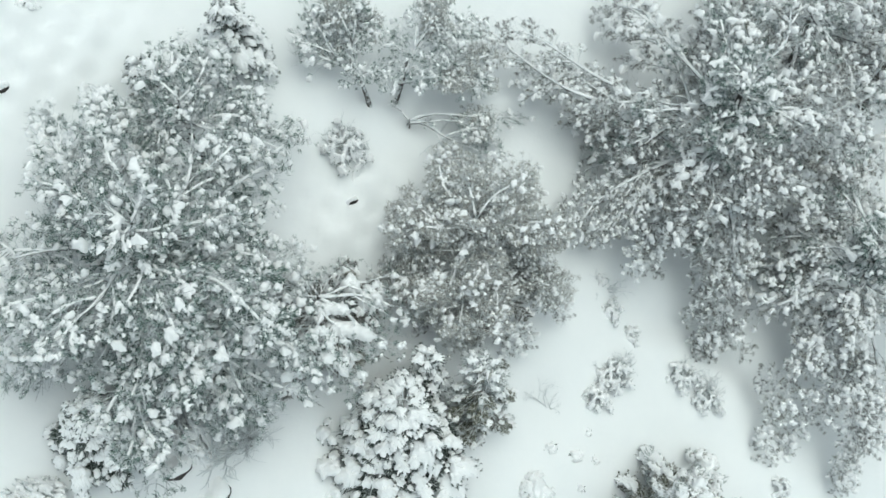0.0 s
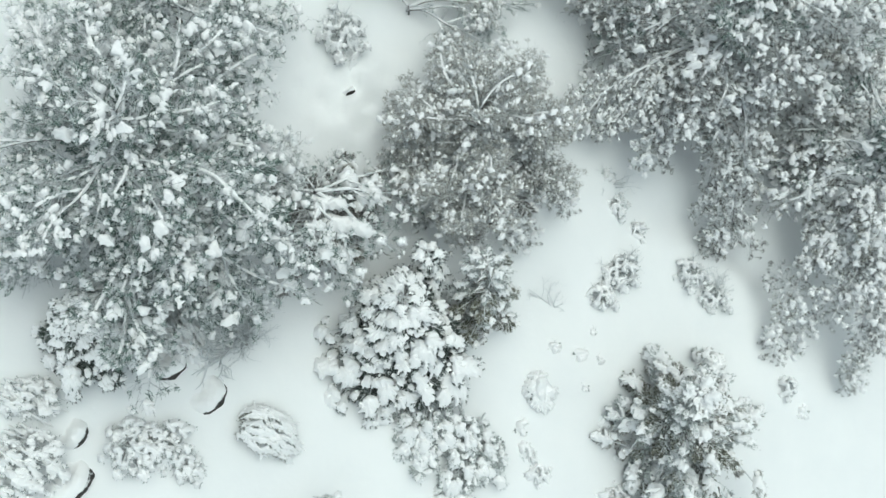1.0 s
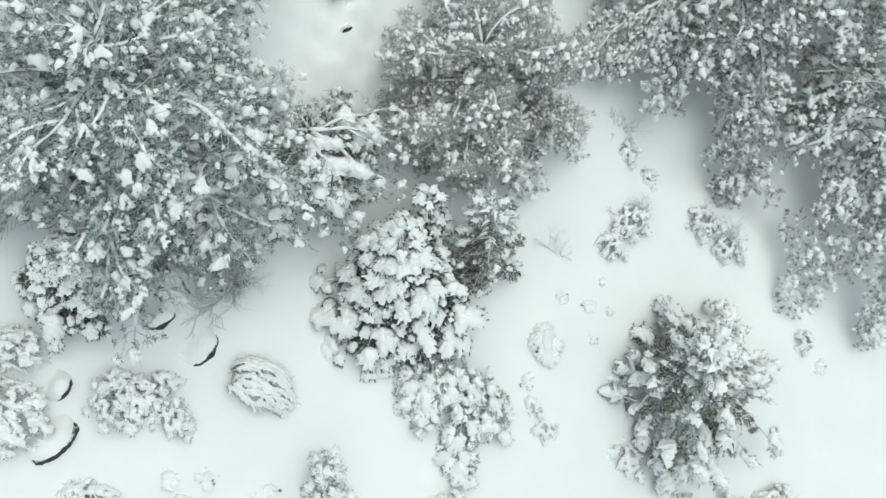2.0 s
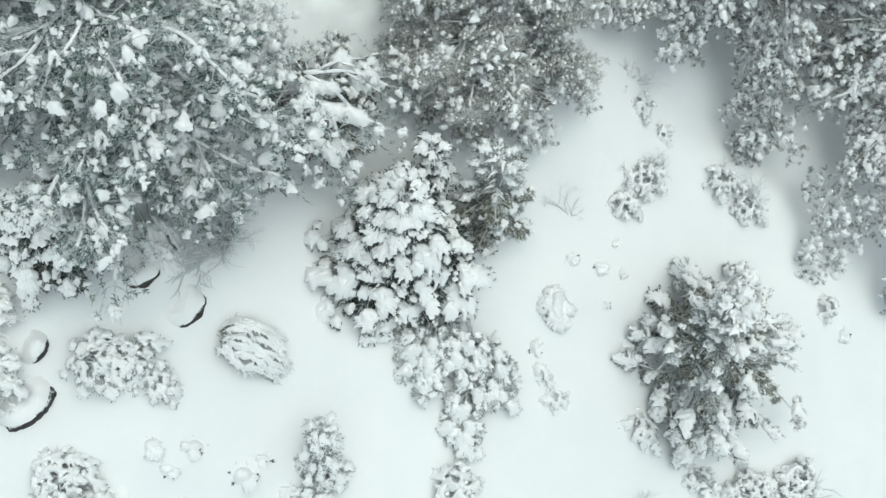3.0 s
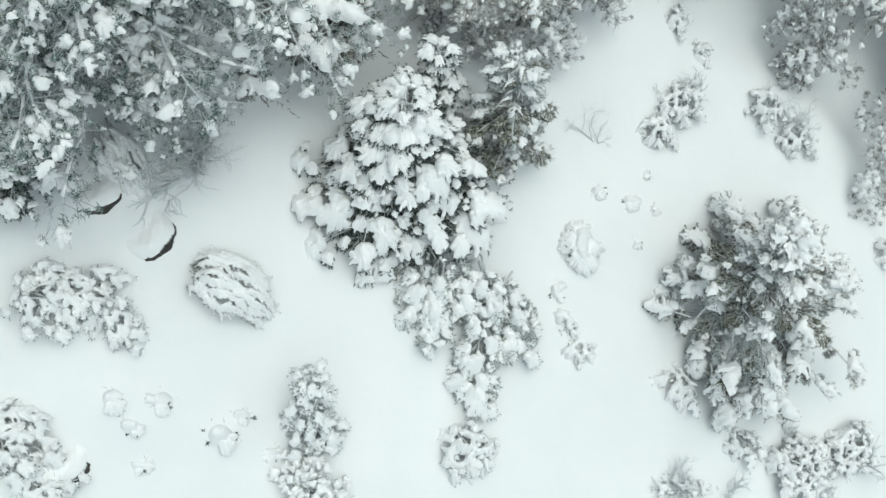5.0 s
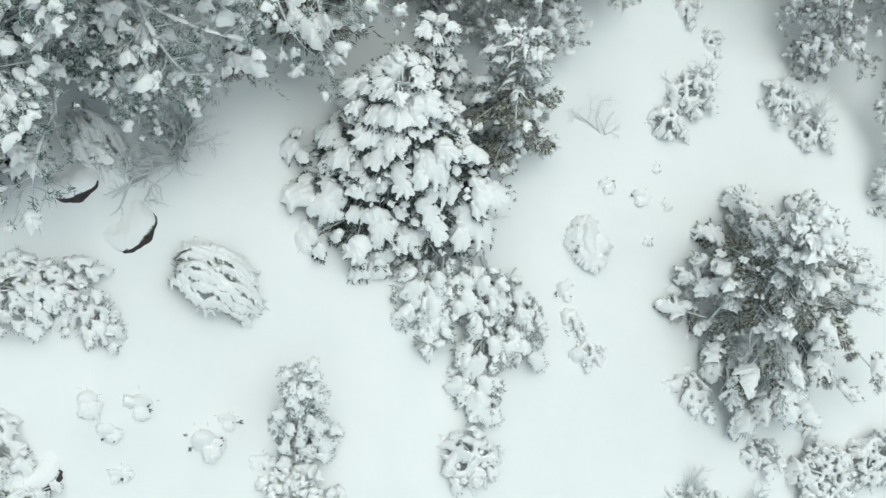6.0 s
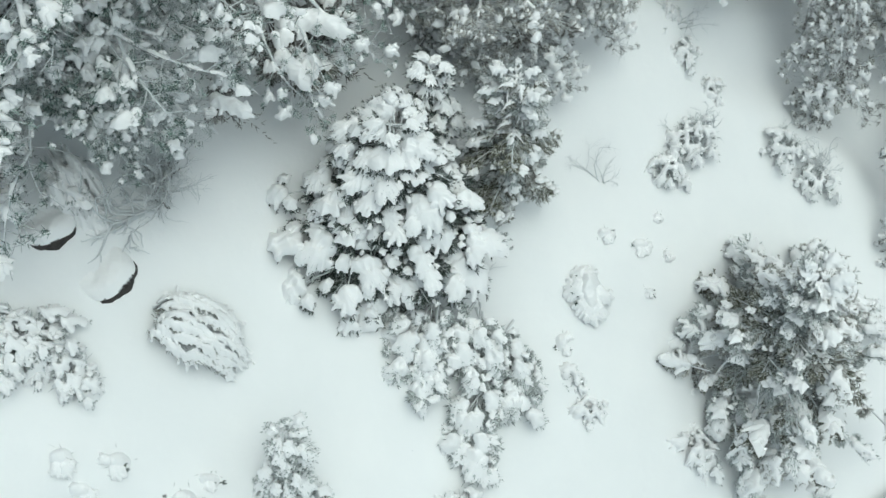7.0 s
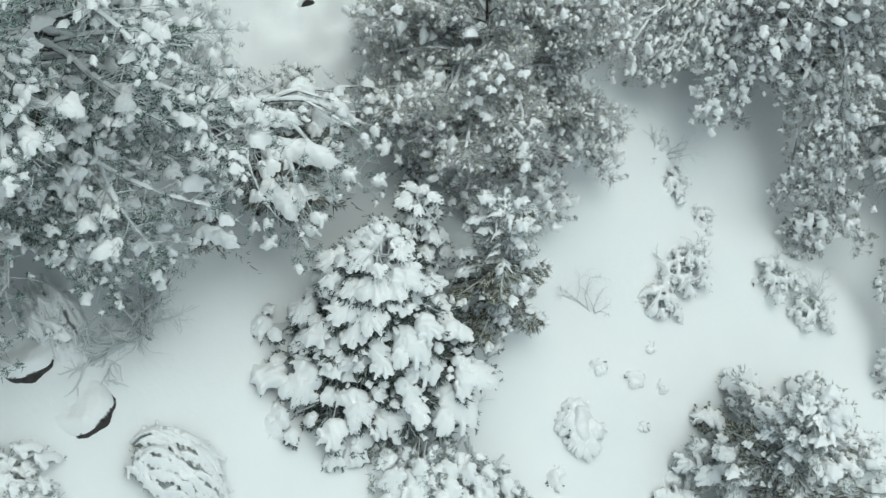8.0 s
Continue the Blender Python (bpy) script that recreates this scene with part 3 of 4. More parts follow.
def pine_tree(x, y, height, radius, limbs, seed, label, kits, reach=None, low=0.22, droop=0.25, per=5, r0=0.13, lean=(0, 0), tops=14, name="pine_tree", size=1.0, bias=0.9, start=0.2, arms=(), bare_low=False, arm_kits=None, bark=None, inner=0, inner_kits=None, clear=None):
    rng = random.Random(seed)
    tree = thing(name, x, y, label, "tree", "snow-laden pines on the slope")
    axis = trunk_of(tree, height * 0.93, r0, lean, mat=bark)
    for i in range(limbs):
        u = low + (0.9 - low) * ((i + rng.random()) / limbs) ** bias
        az = i * 2.399 + rng.uniform(-0.35, 0.35)
        wide = radius * math.sqrt(max(0.05, 1 - max(0, (u - 0.42) / 0.62) ** 2)) * rng.uniform(0.82, 1.1)
        if reach:
            wide *= reach(az)
        length = max(0.4, wide - 0.55)
        rise = rng.uniform(0.1, 0.35) + 0.5 * max(0, u - 0.5)
        path = limb(tree, rng, axis(height * u * 0.9), az, length, rise, droop * rng.uniform(0.6, 1.3), 0.022 + 0.013 * length, rng.random() < 0.7)
        open_side = clear and u < 0.62 and abs(math.remainder(az - clear[0], 6.283)) < clear[1]
        for j in range(1 if open_side else per):
            s = start + (1 - start) * (j + rng.uniform(0.2, 1.0)) / per
            d = path(min(1.0, s + 0.05)) - path(s - 0.05)
            pitch = math.atan2(d.z, math.hypot(d.x, d.y))
            yaw = az + (1 if (i + j) % 2 else -1) * rng.uniform(0.15, 1.0) * (1.2 - s)
            kit = rng.choice(TWIGGY if bare_low and u < 0.42 and rng.random() < 0.75 else kits if rng.random() < 0.7 else PINE_SHORT if kits is not PINE_FINE else PINE_FINE)
            hang(tree, kit, place(path(s), yaw, pitch * 0.6 + rng.uniform(-0.2, 0.2), size * rng.uniform(0.75, 1.1), rng.uniform(-0.3, 0.3)))
    for tx, ty, tz, h, r, count in arms:
        d = Vector((tx - x, ty - y))
        length, az = d.length, math.atan2(d.y, d.x)
        p = axis(h)
        fall = (gz(tx, ty) + tz - gz(x, y)) - h
        rise = 0.25
        path = limb(tree, rng, p, az, length, rise, rise - fall / length, r, True, 0.08)
        for j in range(count):
            s = 0.4 + 0.6 * (j + 0.5) / count
            dd = path(min(1.0, s + 0.05)) - path(s - 0.05)
            yaw = math.atan2(dd.y, dd.x) + (1 if j % 2 else -1) * rng.uniform(0.2, 0.9) * (1.25 - s)
            hang(tree, rng.choice(arm_kits or kits), place(path(s), yaw, max(-0.35, math.atan2(dd.z, math.hypot(dd.x, dd.y)) * 0.6), rng.uniform(0.6, 0.85), rng.uniform(-0.4, 0.4)))
    for i in range(inner):
        az, u = i * 2.399 + 0.7, 0.12 + 0.4 * i / inner
        p = axis(height * u) + Vector((math.cos(az), math.sin(az), 0)) * (radius * rng.uniform(0.1, 0.5))
        p.z = max(p.z, gz(x + p.x, y + p.y) - gz(x, y) + 0.15)
        hang(tree, rng.choice(inner_kits or BARE_DARK), place(p, az, rng.uniform(-0.1, 0.3), rng.uniform(0.9, 1.3), rng.uniform(-0.3, 0.3)))
    for i in range(tops):
        az = i * 2.399
        u = 0.6 + 0.36 * (i / max(1, tops))
        kit = rng.choice(PINE_SHORT if kits is not PINE_FINE else PINE_FINE)
        hang(tree, kit, place(axis(height * u), az, rng.uniform(0.1, 0.8), size * rng.uniform(0.85, 1.2), rng.uniform(-0.3, 0.3)))
    return tree


def fir_tree(x, y, height, radius, count, seed, label, big, small, reach=None, low=0.1, name="fir_tree", r0=0.07, power=0.8, lean=(0, 0), pitch0=-0.25, pitch1=0.5, group="small snow-draped firs", size=1.0, bias=0.75, wild=1.0, inner=0, inner_kits=None):
    rng = random.Random(seed)
    tree = thing(name, x, y, label, "tree", group)
    axis = trunk_of(tree, height * 0.92, r0, lean)
    for i in range(count):
        u = low + (0.95 - low) * ((i + rng.random() * 0.6) / count) ** bias
        az = i * 2.399 + rng.uniform(-0.3, 0.3)
        wide = radius * max(0.02, 1 - u) ** power * (1 - rng.random() ** 2 * 0.35 * wild + 0.08)
        if reach:
            wide *= reach(az)
        kit = rng.choice(big if wide > 0.55 else small)
        length = 0.85 if wide > 0.55 else 0.5
        scale = size * rng.uniform(0.8, 1.15) * (1.05 - 0.4 * u)
        rho = max(0.0, wide - length * scale)
        p = axis(height * u) + Vector((math.cos(az) * rho, math.sin(az) * rho, -0.12 * rho))
        p.z += max(0.0, gz(x + math.cos(az) * wide, y + math.sin(az) * wide) - gz(x, y) + 0.16 - p.z) * 0.9
        hang(tree, kit, place(p, az + rng.uniform(-0.4, 0.4) * wild, pitch0 + (pitch1 - pitch0) * u + rng.uniform(-0.15, 0.15) * wild, scale, rng.uniform(-0.3, 0.3) * wild))
    for i in range(inner):
        u, az = low + 0.12 + (0.75 - low) * (i + 0.5) / inner, i * 2.399 + 1.0
        wide = radius * (1 - u) ** power * (reach(az) if reach else 1.0)
        rho = max(0.0, wide * 0.75 - 0.6)
        p = axis(height * u * 0.9) + Vector((math.cos(az) * rho, math.sin(az) * rho, -0.2))
        p.z = max(p.z, gz(x + p.x, y + p.y) - gz(x, y) + 0.12)
        hang(tree, rng.choice(inner_kits or FIR_BARE), place(p, az, rng.uniform(-0.2, 0.2), rng.uniform(0.8, 1.1), rng.uniform(-0.3, 0.3)))
    return tree


def sprawling_fir(seed, label, kits, under, runs):
    """A low fir that lies down the slope: stems along runs (x0, y0, x1, y1, half width, height, boughs), boughs sagging along them."""
    rng = random.Random(seed)
    x, y = runs[0][0], runs[0][1]
    tree = thing("low_fir", x, y, label, "tree", "low firs sagging down the slope")
    z0 = gz(x, y)
    for x0, y0, x1, y1, w, h, count in runs:
        az = math.atan2(y1 - y0, x1 - x0)

        def at(t, side, up):
            px, py = x0 + (x1 - x0) * t - math.sin(az) * side, y0 + (y1 - y0) * t + math.cos(az) * side
            return Vector((px - x, py - y, gz(px, py) - z0 + up))

        bag = Bag()
        bag.tube([at(-0.15, 0, -0.15)] + [at(i / 6, 0, h * 0.45 * (1 - 0.7 * i / 6)) for i in range(7)], 0.03, 0.008, 6)
        o = new("stem", bag.data("stem", BARK))
        o.parent = tree
        for i in range(count):
            t, side = (i + rng.random()) / count * 0.85 - 0.1, rng.uniform(-1, 1)
            up = h * (1 - 0.75 * max(0, t)) * (1 - 0.5 * side * side) * rng.uniform(0.75, 1.1)
            hang(tree, rng.choice(kits), place(at(t, side * w, up), az + side * 0.7 + rng.uniform(-0.4, 0.4), rng.uniform(-0.15, 0.3), rng.uniform(0.75, 1.15), rng.uniform(-0.35, 0.35)))
            if i % 2:
                hang(tree, rng.choice(under), place(at(t, side * w * 0.9, up * 0.6), az + side + rng.uniform(-0.5, 0.5), rng.uniform(-0.1, 0.4), rng.uniform(0.8, 1.2), 0.0))
    return tree


def toward(az0, more, less=1.0, sharp=1.0):
    """Reach of a lopsided crown: more towards az0 (degrees), less away from it."""
    a0 = radians(az0)
    return lambda a: less + (more - less) * (0.5 + 0.5 * math.cos(a - a0)) ** sharp


# ---- large pines ----
pine_tree(-5.0, 1.5, 5.6, 3.0, 32, 11, "tall broad pine thickly tufted with frost and snow", PINE_MID, lambda a: 1 - 0.2 * math.exp(-((math.remainder(a + 0.75, 6.283) / 0.45) ** 2)) - 0.38 * math.exp(-((math.remainder(a - 0.45, 6.283) / 0.35) ** 2)), low=0.2, per=5, r0=0.17, droop=0.28, tops=26, bare_low=True,
          arms=[(-7.3, 4.0, 2.0, 3.0, 0.07, 8), (-6.4, 4.4, 2.2, 3.2, 0.06, 7), (-3.1, 1.1, 1.8, 2.4, 0.06, 8), (-3.7, 0.5, 1.5, 2.3, 0.06, 9), (-4.4, 0.1, 1.4, 2.2, 0.06, 9), (-5.2, -0.2, 1.6, 2.3, 0.06, 9), (-4.0, 0.9, 2.4, 3.0, 0.05, 7), (-3.1, 1.9, 1.9, 2.9, 0.09, 5), (-3.3, 2.7, 2.2, 3.1, 0.08, 5), (-4.5, 0.2, 0.8, 2.0, 0.05, 6), (-3.5, 2.15, 2.8, 2.9, 0.085, 0), (-3.2, 1.5, 2.6, 2.8, 0.075, 0), (-3.4, 1.0, 2.4, 2.7, 0.05, 0)], arm_kits=HEAVY[:1] + PINE_WHITE, inner=34, inner_kits=BARE_GREEN, clear=(0.3, 0.5))
pine_tree(6.6, 7.0, 5.4, 3.9, 30, 12, "large spreading pine with snow-lined drooping limbs", HANG_DARK + HANG_MID[:1], toward(90, 1.18, 0.5), low=0.22, per=6, r0=0.2, droop=0.25, tops=26,
          arms=[(6.65, 3.8, 0.9, 2.7, 0.09, 13), (6.45, 4.2, 1.0, 2.4, 0.06, 9), (4.1, 5.1, 1.5, 2.6, 0.07, 11), (4.8, 4.9, 1.6, 2.6, 0.06, 10), (5.4, 5.0, 1.6, 2.6, 0.05, 8), (3.4, 5.7, 1.3, 2.5, 0.06, 10), (3.3, 8.0, 1.6, 2.6, 0.06, 9), (1.5, 8.55, 1.2, 2.4, 0.06, 7), (2.4, 8.9, 1.6, 2.6, 0.05, 8), (2.6, 8.2, 1.2, 2.4, 0.05, 8),
                (6.25, 4.3, 0.6, 2.3, 0.05, 7), (6.65, 3.8, 0.5, 2.3, 0.05, 7), (7.0, 3.7, 0.8, 2.4, 0.05, 6)], arm_kits=HANG_MID + HANG_DARK[:1])
pine_tree(10.2, 4.7, 4.6, 3.7, 20, 13, "wide pine with hanging frosted limbs over the snow", HANG_MID, toward(60, 1.08, 0.55), low=0.22, per=5, r0=0.17, droop=0.25, tops=24,
          arms=[(10.1, 1.0, 0.5, 2.5, 0.08, 11), (8.2, 1.6, 0.6, 2.3, 0.06, 10), (9.3, 1.8, 0.8, 2.4, 0.06, 8), (10.7, 1.6, 1.0, 2.4, 0.06, 7), (9.0, 4.9, 2.3, 2.9, 0.05, 8), (8.7, 5.6, 2.1, 2.8, 0.05, 7), (9.4, 3.7, 2.1, 2.8, 0.05, 8)], arm_kits=HANG_DARK + HANG_MID[:2])
pine_tree(11.5, 10.5, 5.0, 3.6, 16, 14, "snow-covered pine at the top of the slope", HANG_DARK, low=0.25, per=4, r0=0.17, droop=0.3)
pine_tree(9.0, 10.4, 4.4, 2.5, 14, 19, "snow-covered pine crowded among the larger pines", HANG_DARK, low=0.3, per=4, r0=0.13, droop=0.25, tops=12)
pine_tree(0.85, 3.9, 3.2, 1.95, 28, 15, "bushy round pine with fine tan frosted needles", PINE_FINE, low=0.1, per=4, r0=0.075, droop=0.12, tops=9, size=0.8, start=0.25, bark=DARK_BARK, inner=18,
          arms=[(1.5, 2.9, 0.5, 1.0, 0.03, 6), (0.75, 2.8, 0.4, 0.9, 0.03, 6), (0.1, 2.95, 0.5, 1.0, 0.03, 5), (2.3, 3.5, 0.7, 1.1, 0.03, 5)], arm_kits=HANG_MID + HANG_DARK[:2])
CP = pine_tree(-2.55, 2.3, 2.3, 0.9, 5, 16, "low crooked pine with thick snow on bare limbs", TWIGGY, toward(-5, 1.05, 0.7), low=0.3, per=2, r0=0.07, droop=0.12, tops=2, size=0.75, lean=(0.12, -0.05),
               arms=[(-1.35, 2.4, 1.7, 1.8, 0.045, 2), (-1.6, 1.85, 1.65, 1.75, 0.04, 2), (-1.85, 1.25, 1.5, 1.65, 0.04, 2), (-2.5, 1.2, 1.55, 1.65, 0.04, 2), (-1.5, 2.85, 1.5, 1.65, 0.035, 2)], arm_kits=TWIGGY, inner=12)
rng = random.Random(161)
for k, (x, y, dz, az, big) in enumerate([(-1.1, 2.4, 1.85, 4, 1.15), (-1.45, 2.65, 1.75, 12, 0.9), (-1.75, 1.72, 1.8, -2, 1.25), (-1.3, 1.5, 1.45, -14, 1.0), (-1.65, 0.85, 1.75, -55, 1.05), (-1.95, 1.1, 1.8, -40, 0.85),
                                          (-2.65, 0.75, 1.75, -20, 0.7), (-2.55, 1.0, 1.85, -10, 0.7), (-2.75, 0.5, 1.65, -15, 0.75), (-1.2, 2.05, 1.5, 0, 0.95), (-0.95, 2.75, 1.5, 14, 0.8), (-2.1, 2.05, 1.85, 5, 0.9)]):
    a = radians(az)
    p = Vector((x + 2.55 - math.cos(a) * 0.55 * big, y - 2.3 - math.sin(a) * 0.55 * big, gz(x, y) + dz - gz(-2.55, 2.3)))
    hang(CP, SLAB[k % 3], place(p, a, rng.uniform(-0.05, 0.12), big, rng.uniform(-0.15, 0.15)))
pine_tree(-4.9, 5.0, 3.0, 1.7, 13, 17, "frosted pine standing behind the tall pine", PINE_MID, low=0.25, per=4, r0=0.09, tops=10, size=0.9)

# ---- firs ----
fir_tree(-6.35, -0.6, 2.1, 1.4, 60, 20, "dark low fir with thick snow lumps", FIR_BIG, FIR_SMALL, toward(-80, 1.1, 0.9), low=0.08, power=0.6, wild=1.2, size=0.85, inner=26)
fir_tree(-0.88, -0.3, 2.75, 2.1, 96, 21, "dense young fir under heavy white snow pads", FIR_BIG, FIR_SMALL, lambda a: 0.95 + 0.03 * math.cos(a) - 0.3 * math.exp(-((math.remainder(a + 1.45, 6.283) / 0.6) ** 2)), low=0.04, power=0.55, wild=1.3, lean=(0.09, 0.28), size=0.95, bias=0.95, pitch0=-0.08, pitch1=0.45, inner=80)
fir_tree(-0.15, 1.35, 2.2, 0.8, 28, 22, "slim young fir draped with thick snow", FIR_BIG, FIR_SMALL, low=0.2, size=0.85)
fir_tree(1.02, 0.8, 2.9, 1.15, 78, 23, "slim grey-green fir with thin snow", FIR_TAN[:2] + FIR_THIN + BARE_PALE[:1], FIR_THIN + FIR_TAN[2:4], low=0.08, power=1.0, size=0.72, lean=(0.0, 0.15), inner=14, inner_kits=BARE_TAN)
RT = fir_tree(5.35, -1.05, 3.6, 2.6, 128, 24, "open round fir with snow along its boughs", FIR_TAN + FIR_OPEN[:4], FIR_TAN[:2] + FIR_OPEN[:2],
              lambda a: 1.0 + 0.07 * math.sin(5 * a + 2.5) - 0.22 * math.exp(-((math.remainder(a - 2.75, 6.283) / 0.5) ** 2)) + 0.3 * math.exp(-((math.remainder(a + 1.75, 6.283) / 0.4) ** 2)) - 0.35 * math.exp(-((math.remainder(a + 2.45, 6.283) / 0.25) ** 2)) + 0.08 * math.exp(-((math.remainder(a - 3.4, 6.283) / 0.3) ** 2)),
              low=0.05, power=0.74, wild=1.8, pitch0=-0.1, pitch1=0.7, bias=0.95, inner=28, inner_kits=BARE_TAN)
rng = random.Random(240)
for i in range(18):  # the skirt of boughs that hangs down the slope
    t, side = i / 22, rng.uniform(-1, 1)
    p = Vector((0.1 - 0.12 * t + side * 0.42, -0.75 - 1.0 * t, 0.0))
    p.z = gz(5.35 + p.x, -1.05 + p.y) - gz(5.35, -1.05) + 1.25 * (1 - 0.75 * t) - 0.2 * side * side
    hang(RT, rng.choice(FIR_TAN), place(p, -1.7 + 0.5 * side, rng.uniform(-0.4, 0.0), rng.uniform(0.75, 1.05), rng.uniform(-0.3, 0.3)))
for az, h in ((185, 1.3), (250, 1.2), (285, 0.9), (330, 1.4)):
    limb(RT, random.Random(az), Vector((0, 0, h)), radians(az), 1.1, 0.15, 0.25, 0.045)
sprawling_fir(25, "low spreading fir sagging under snow", FIR_DROOP, BARE_PALE, [(-0.2, -1.1, -0.5, -2.0, 0.25, 0.55, 10), (-0.1, -1.2, 0.02, -2.25, 0.2, 0.55, 10)])
sprawling_fir(26, "low fir trailing down the slope under snow", FIR_DROOP, BARE_PALE, [(0.55, -1.2, 0.7, -2.4, 0.4, 0.55, 15), (1.0, -1.4, 1.0, -2.4, 0.2, 0.35, 7), (0.55, -2.3, 0.3, -3.2, 0.18, 0.35, 8)])
fir_tree(-2.15, -3.95, 1.6, 0.8, 46, 28, "tiny fir sapling coated with snow", FIR_DROOP, FIR_DROOP, toward(-120, 1.1, 0.8), low=0.04, size=0.74, power=2.0, lean=(0.06, 0.4), bias=1.5)
fir_tree(-2.15, -4.75, 0.45, 0.6, 12, 29, "low snow-buried fir sprig", LOW_FLUFF + FIR_PALE[:1], LOW_FLUFF, low=0.1, size=0.8)
fir_tree(-4.35, 7.55, 2.0, 1.2, 44, 31, "small dark fir half hidden in snow", FIR_BIG, FIR_SMALL, low=0.1, size=0.9)
fir_tree(-5.9, 6.35, 1.3, 1.0, 26, 32, "low fir with snow-weighted boughs", FIR_OPEN, FIR_SMALL, low=0.1)
pine_tree(-1.45, 7.08, 1.6, 0.5, 3, 34, "small pine with a bare leaning stem and frosted crown", PINE_MID, low=0.6, per=2, r0=0.075, tops=4, size=0.6, lean=(-0.3, 0.4),
          arms=[(-2.15, 7.5, 1.3, 0.7, 0.025, 5), (-1.9, 7.8, 1.6, 0.9, 0.025, 4), (-1.5, 7.8, 1.5, 0.9, 0.025, 4), (-1.6, 7.5, 1.8, 1.0, 0.02, 4)], arm_kits=PINE_FINE[:2] + PINE_MID[:3])
pine_tree(-1.08, 7.35, 1.6, 0.5, 3, 35, "small pine with a forked stem and frosted crown", PINE_MID, low=0.6, per=2, r0=0.065, tops=3, size=0.6, lean=(0.35, 0.35),
          arms=[(0.0, 8.2, 1.3, 0.7, 0.03, 5), (0.3, 7.95, 0.9, 0.6, 0.025, 5), (-0.4, 8.3, 1.5, 0.9, 0.025, 4), (0.2, 7.65, 0.7, 0.6, 0.025, 4), (-0.6, 7.9, 1.6, 0.9, 0.02, 4)], arm_kits=PINE_FINE[:2] + PINE_MID[:3])
pine_tree(-0.75, 6.95, 0.45, 0.3, 2, 36, "bent young pine trailing close to the snow", TWIGGY, low=0.5, per=1, r0=0.03, tops=0, size=0.4, lean=(0.4, 0.0),
          arms=[(0.65, 6.65, 0.3, 0.15, 0.03, 4), (1.2, 7.5, 0.4, 0.2, 0.03, 4), (0.8, 7.1, 0.35, 0.2, 0.02, 3)], arm_kits=TWIGGY + PINE_FINE[:1])


# ---- bushes ----
def bush(x, y, rx, ry, h, turn, seed, label, clumps=60, size=0.1, along=None, twigs=30, name="bush", gaps=0.45, boughs=0):
    """A low bush bent under snow: stems below, tufts of frosted twigs over a dome, clumps of snow upon them with gaps between."""
    rng = random.Random(seed)
    b = thing(name, x, y, label, "bush", "snow-covered bushes")
    b.rotation_euler = (0, 0, radians(turn))
    c, s = math.cos(radians(turn)), math.sin(radians(turn))
    z0 = gz(x, y)
    ca, sa = math.cos(radians(along or 0)), math.sin(radians(along or 0))

    def low(px, py):
        return ground(x + c * px - s * py, y + s * px + c * py) - z0

    def dome(px, py):
        q = (np.asarray(px) / rx) ** 2 + (np.asarray(py) / ry) ** 2
        return low(px, py) + h * np.clip(1.02 - q, 0.0, 1) ** 0.8 * (1 + 0.3 * ripple(np.asarray(px) * 4, np.asarray(py) * 4, seed) + (0.16 if along is None else 0.3) * ripple((np.asarray(px) * ca + np.asarray(py) * sa) * (4 if along is not None else 9), (np.asarray(py) * ca - np.asarray(px) * sa) * 10, seed + 3)) - (0.02 if h > 0.16 else 0.06)

    snow, fringe, spots, caps = Bag(), Bag(), [], []
    for _ in range(clumps * 14):
        a = rng.uniform(0, 6.28)
        q = math.sqrt(rng.random()) * (0.8 + 0.16 * math.sin(3 * a + seed) + 0.1 * math.sin(7 * a + 2 * seed))
        px, py = rx * q * math.cos(a), ry * q * math.sin(a)
        if float(ripple(px * 7, py * 7, seed * 1.7)) > gaps or any((px - v) ** 2 + (py - w) ** 2 < (size * 0.85) ** 2 for v, w, _, _ in spots):
            continue
        spots.append((px, py, a, q))
        if len(spots) >= clumps:
            break
    for i, (px, py, a, q) in enumerate(spots):
        d = a if along is None else radians(along) + rng.uniform(-0.25, 0.25)
        r = size * rng.uniform(0.28, 0.52)
        if along is not None:
            l = size * rng.uniform(2.0, 4.5)
            caps.append((px - math.cos(d) * l / 2, py - math.sin(d) * l / 2, px + math.cos(d) * l / 2, py + math.sin(d) * l / 2, size * rng.uniform(0.2, 0.34)))
        else:
            caps.append((px, py, px + rng.uniform(-0.3, 0.3) * size, py + rng.uniform(-0.3, 0.3) * size, r))
        near = sorted(spots, key=lambda o: (o[0] - px) ** 2 + (o[1] - py) ** 2)[1:4]
        for o in near[:2] if along is None else ():
            if math.hypot(o[0] - px, o[1] - py) < size * 2.0 and rng.random() < 0.85:
                caps.append((px, py, o[0], o[1], size * rng.uniform(0.18, 0.36)))
        for _ in range((4 if q > 0.55 else 2) if h > 0.16 else 2):
            e, l = d + rng.uniform(-1.2, 1.2) * (1 if along is None else 0.5), size * rng.uniform(0.5, 1.1)
            caps.append((px, py, px + math.cos(e) * l, py + math.sin(e) * l, max(0.011 if h > 0.16 else 0.018, size * rng.uniform(0.09, 0.17))))
        tuft(fringe, rng, Vector((px, py, float(dome(px, py)) - 0.025)), 0.05, 7)
        if i % 3 == 0 and h > 0.16:
            stem = Bag()
            e = Vector((px, py, float(dome(px, py))))
            k = Vector((px * 0.15, py * 0.15, -0.12))
            out = Vector((math.cos(d), math.sin(d), rng.uniform(0, 0.6))) * rng.uniform(0.08, 0.18)
            stem.tube([k, (k + e) / 2 + Vector((0, 0, h * 0.3)), e, e + out], 0.014, 0.004, 4)
            o = new("stem", stem.data("stem", TWIG))
            o.parent = b
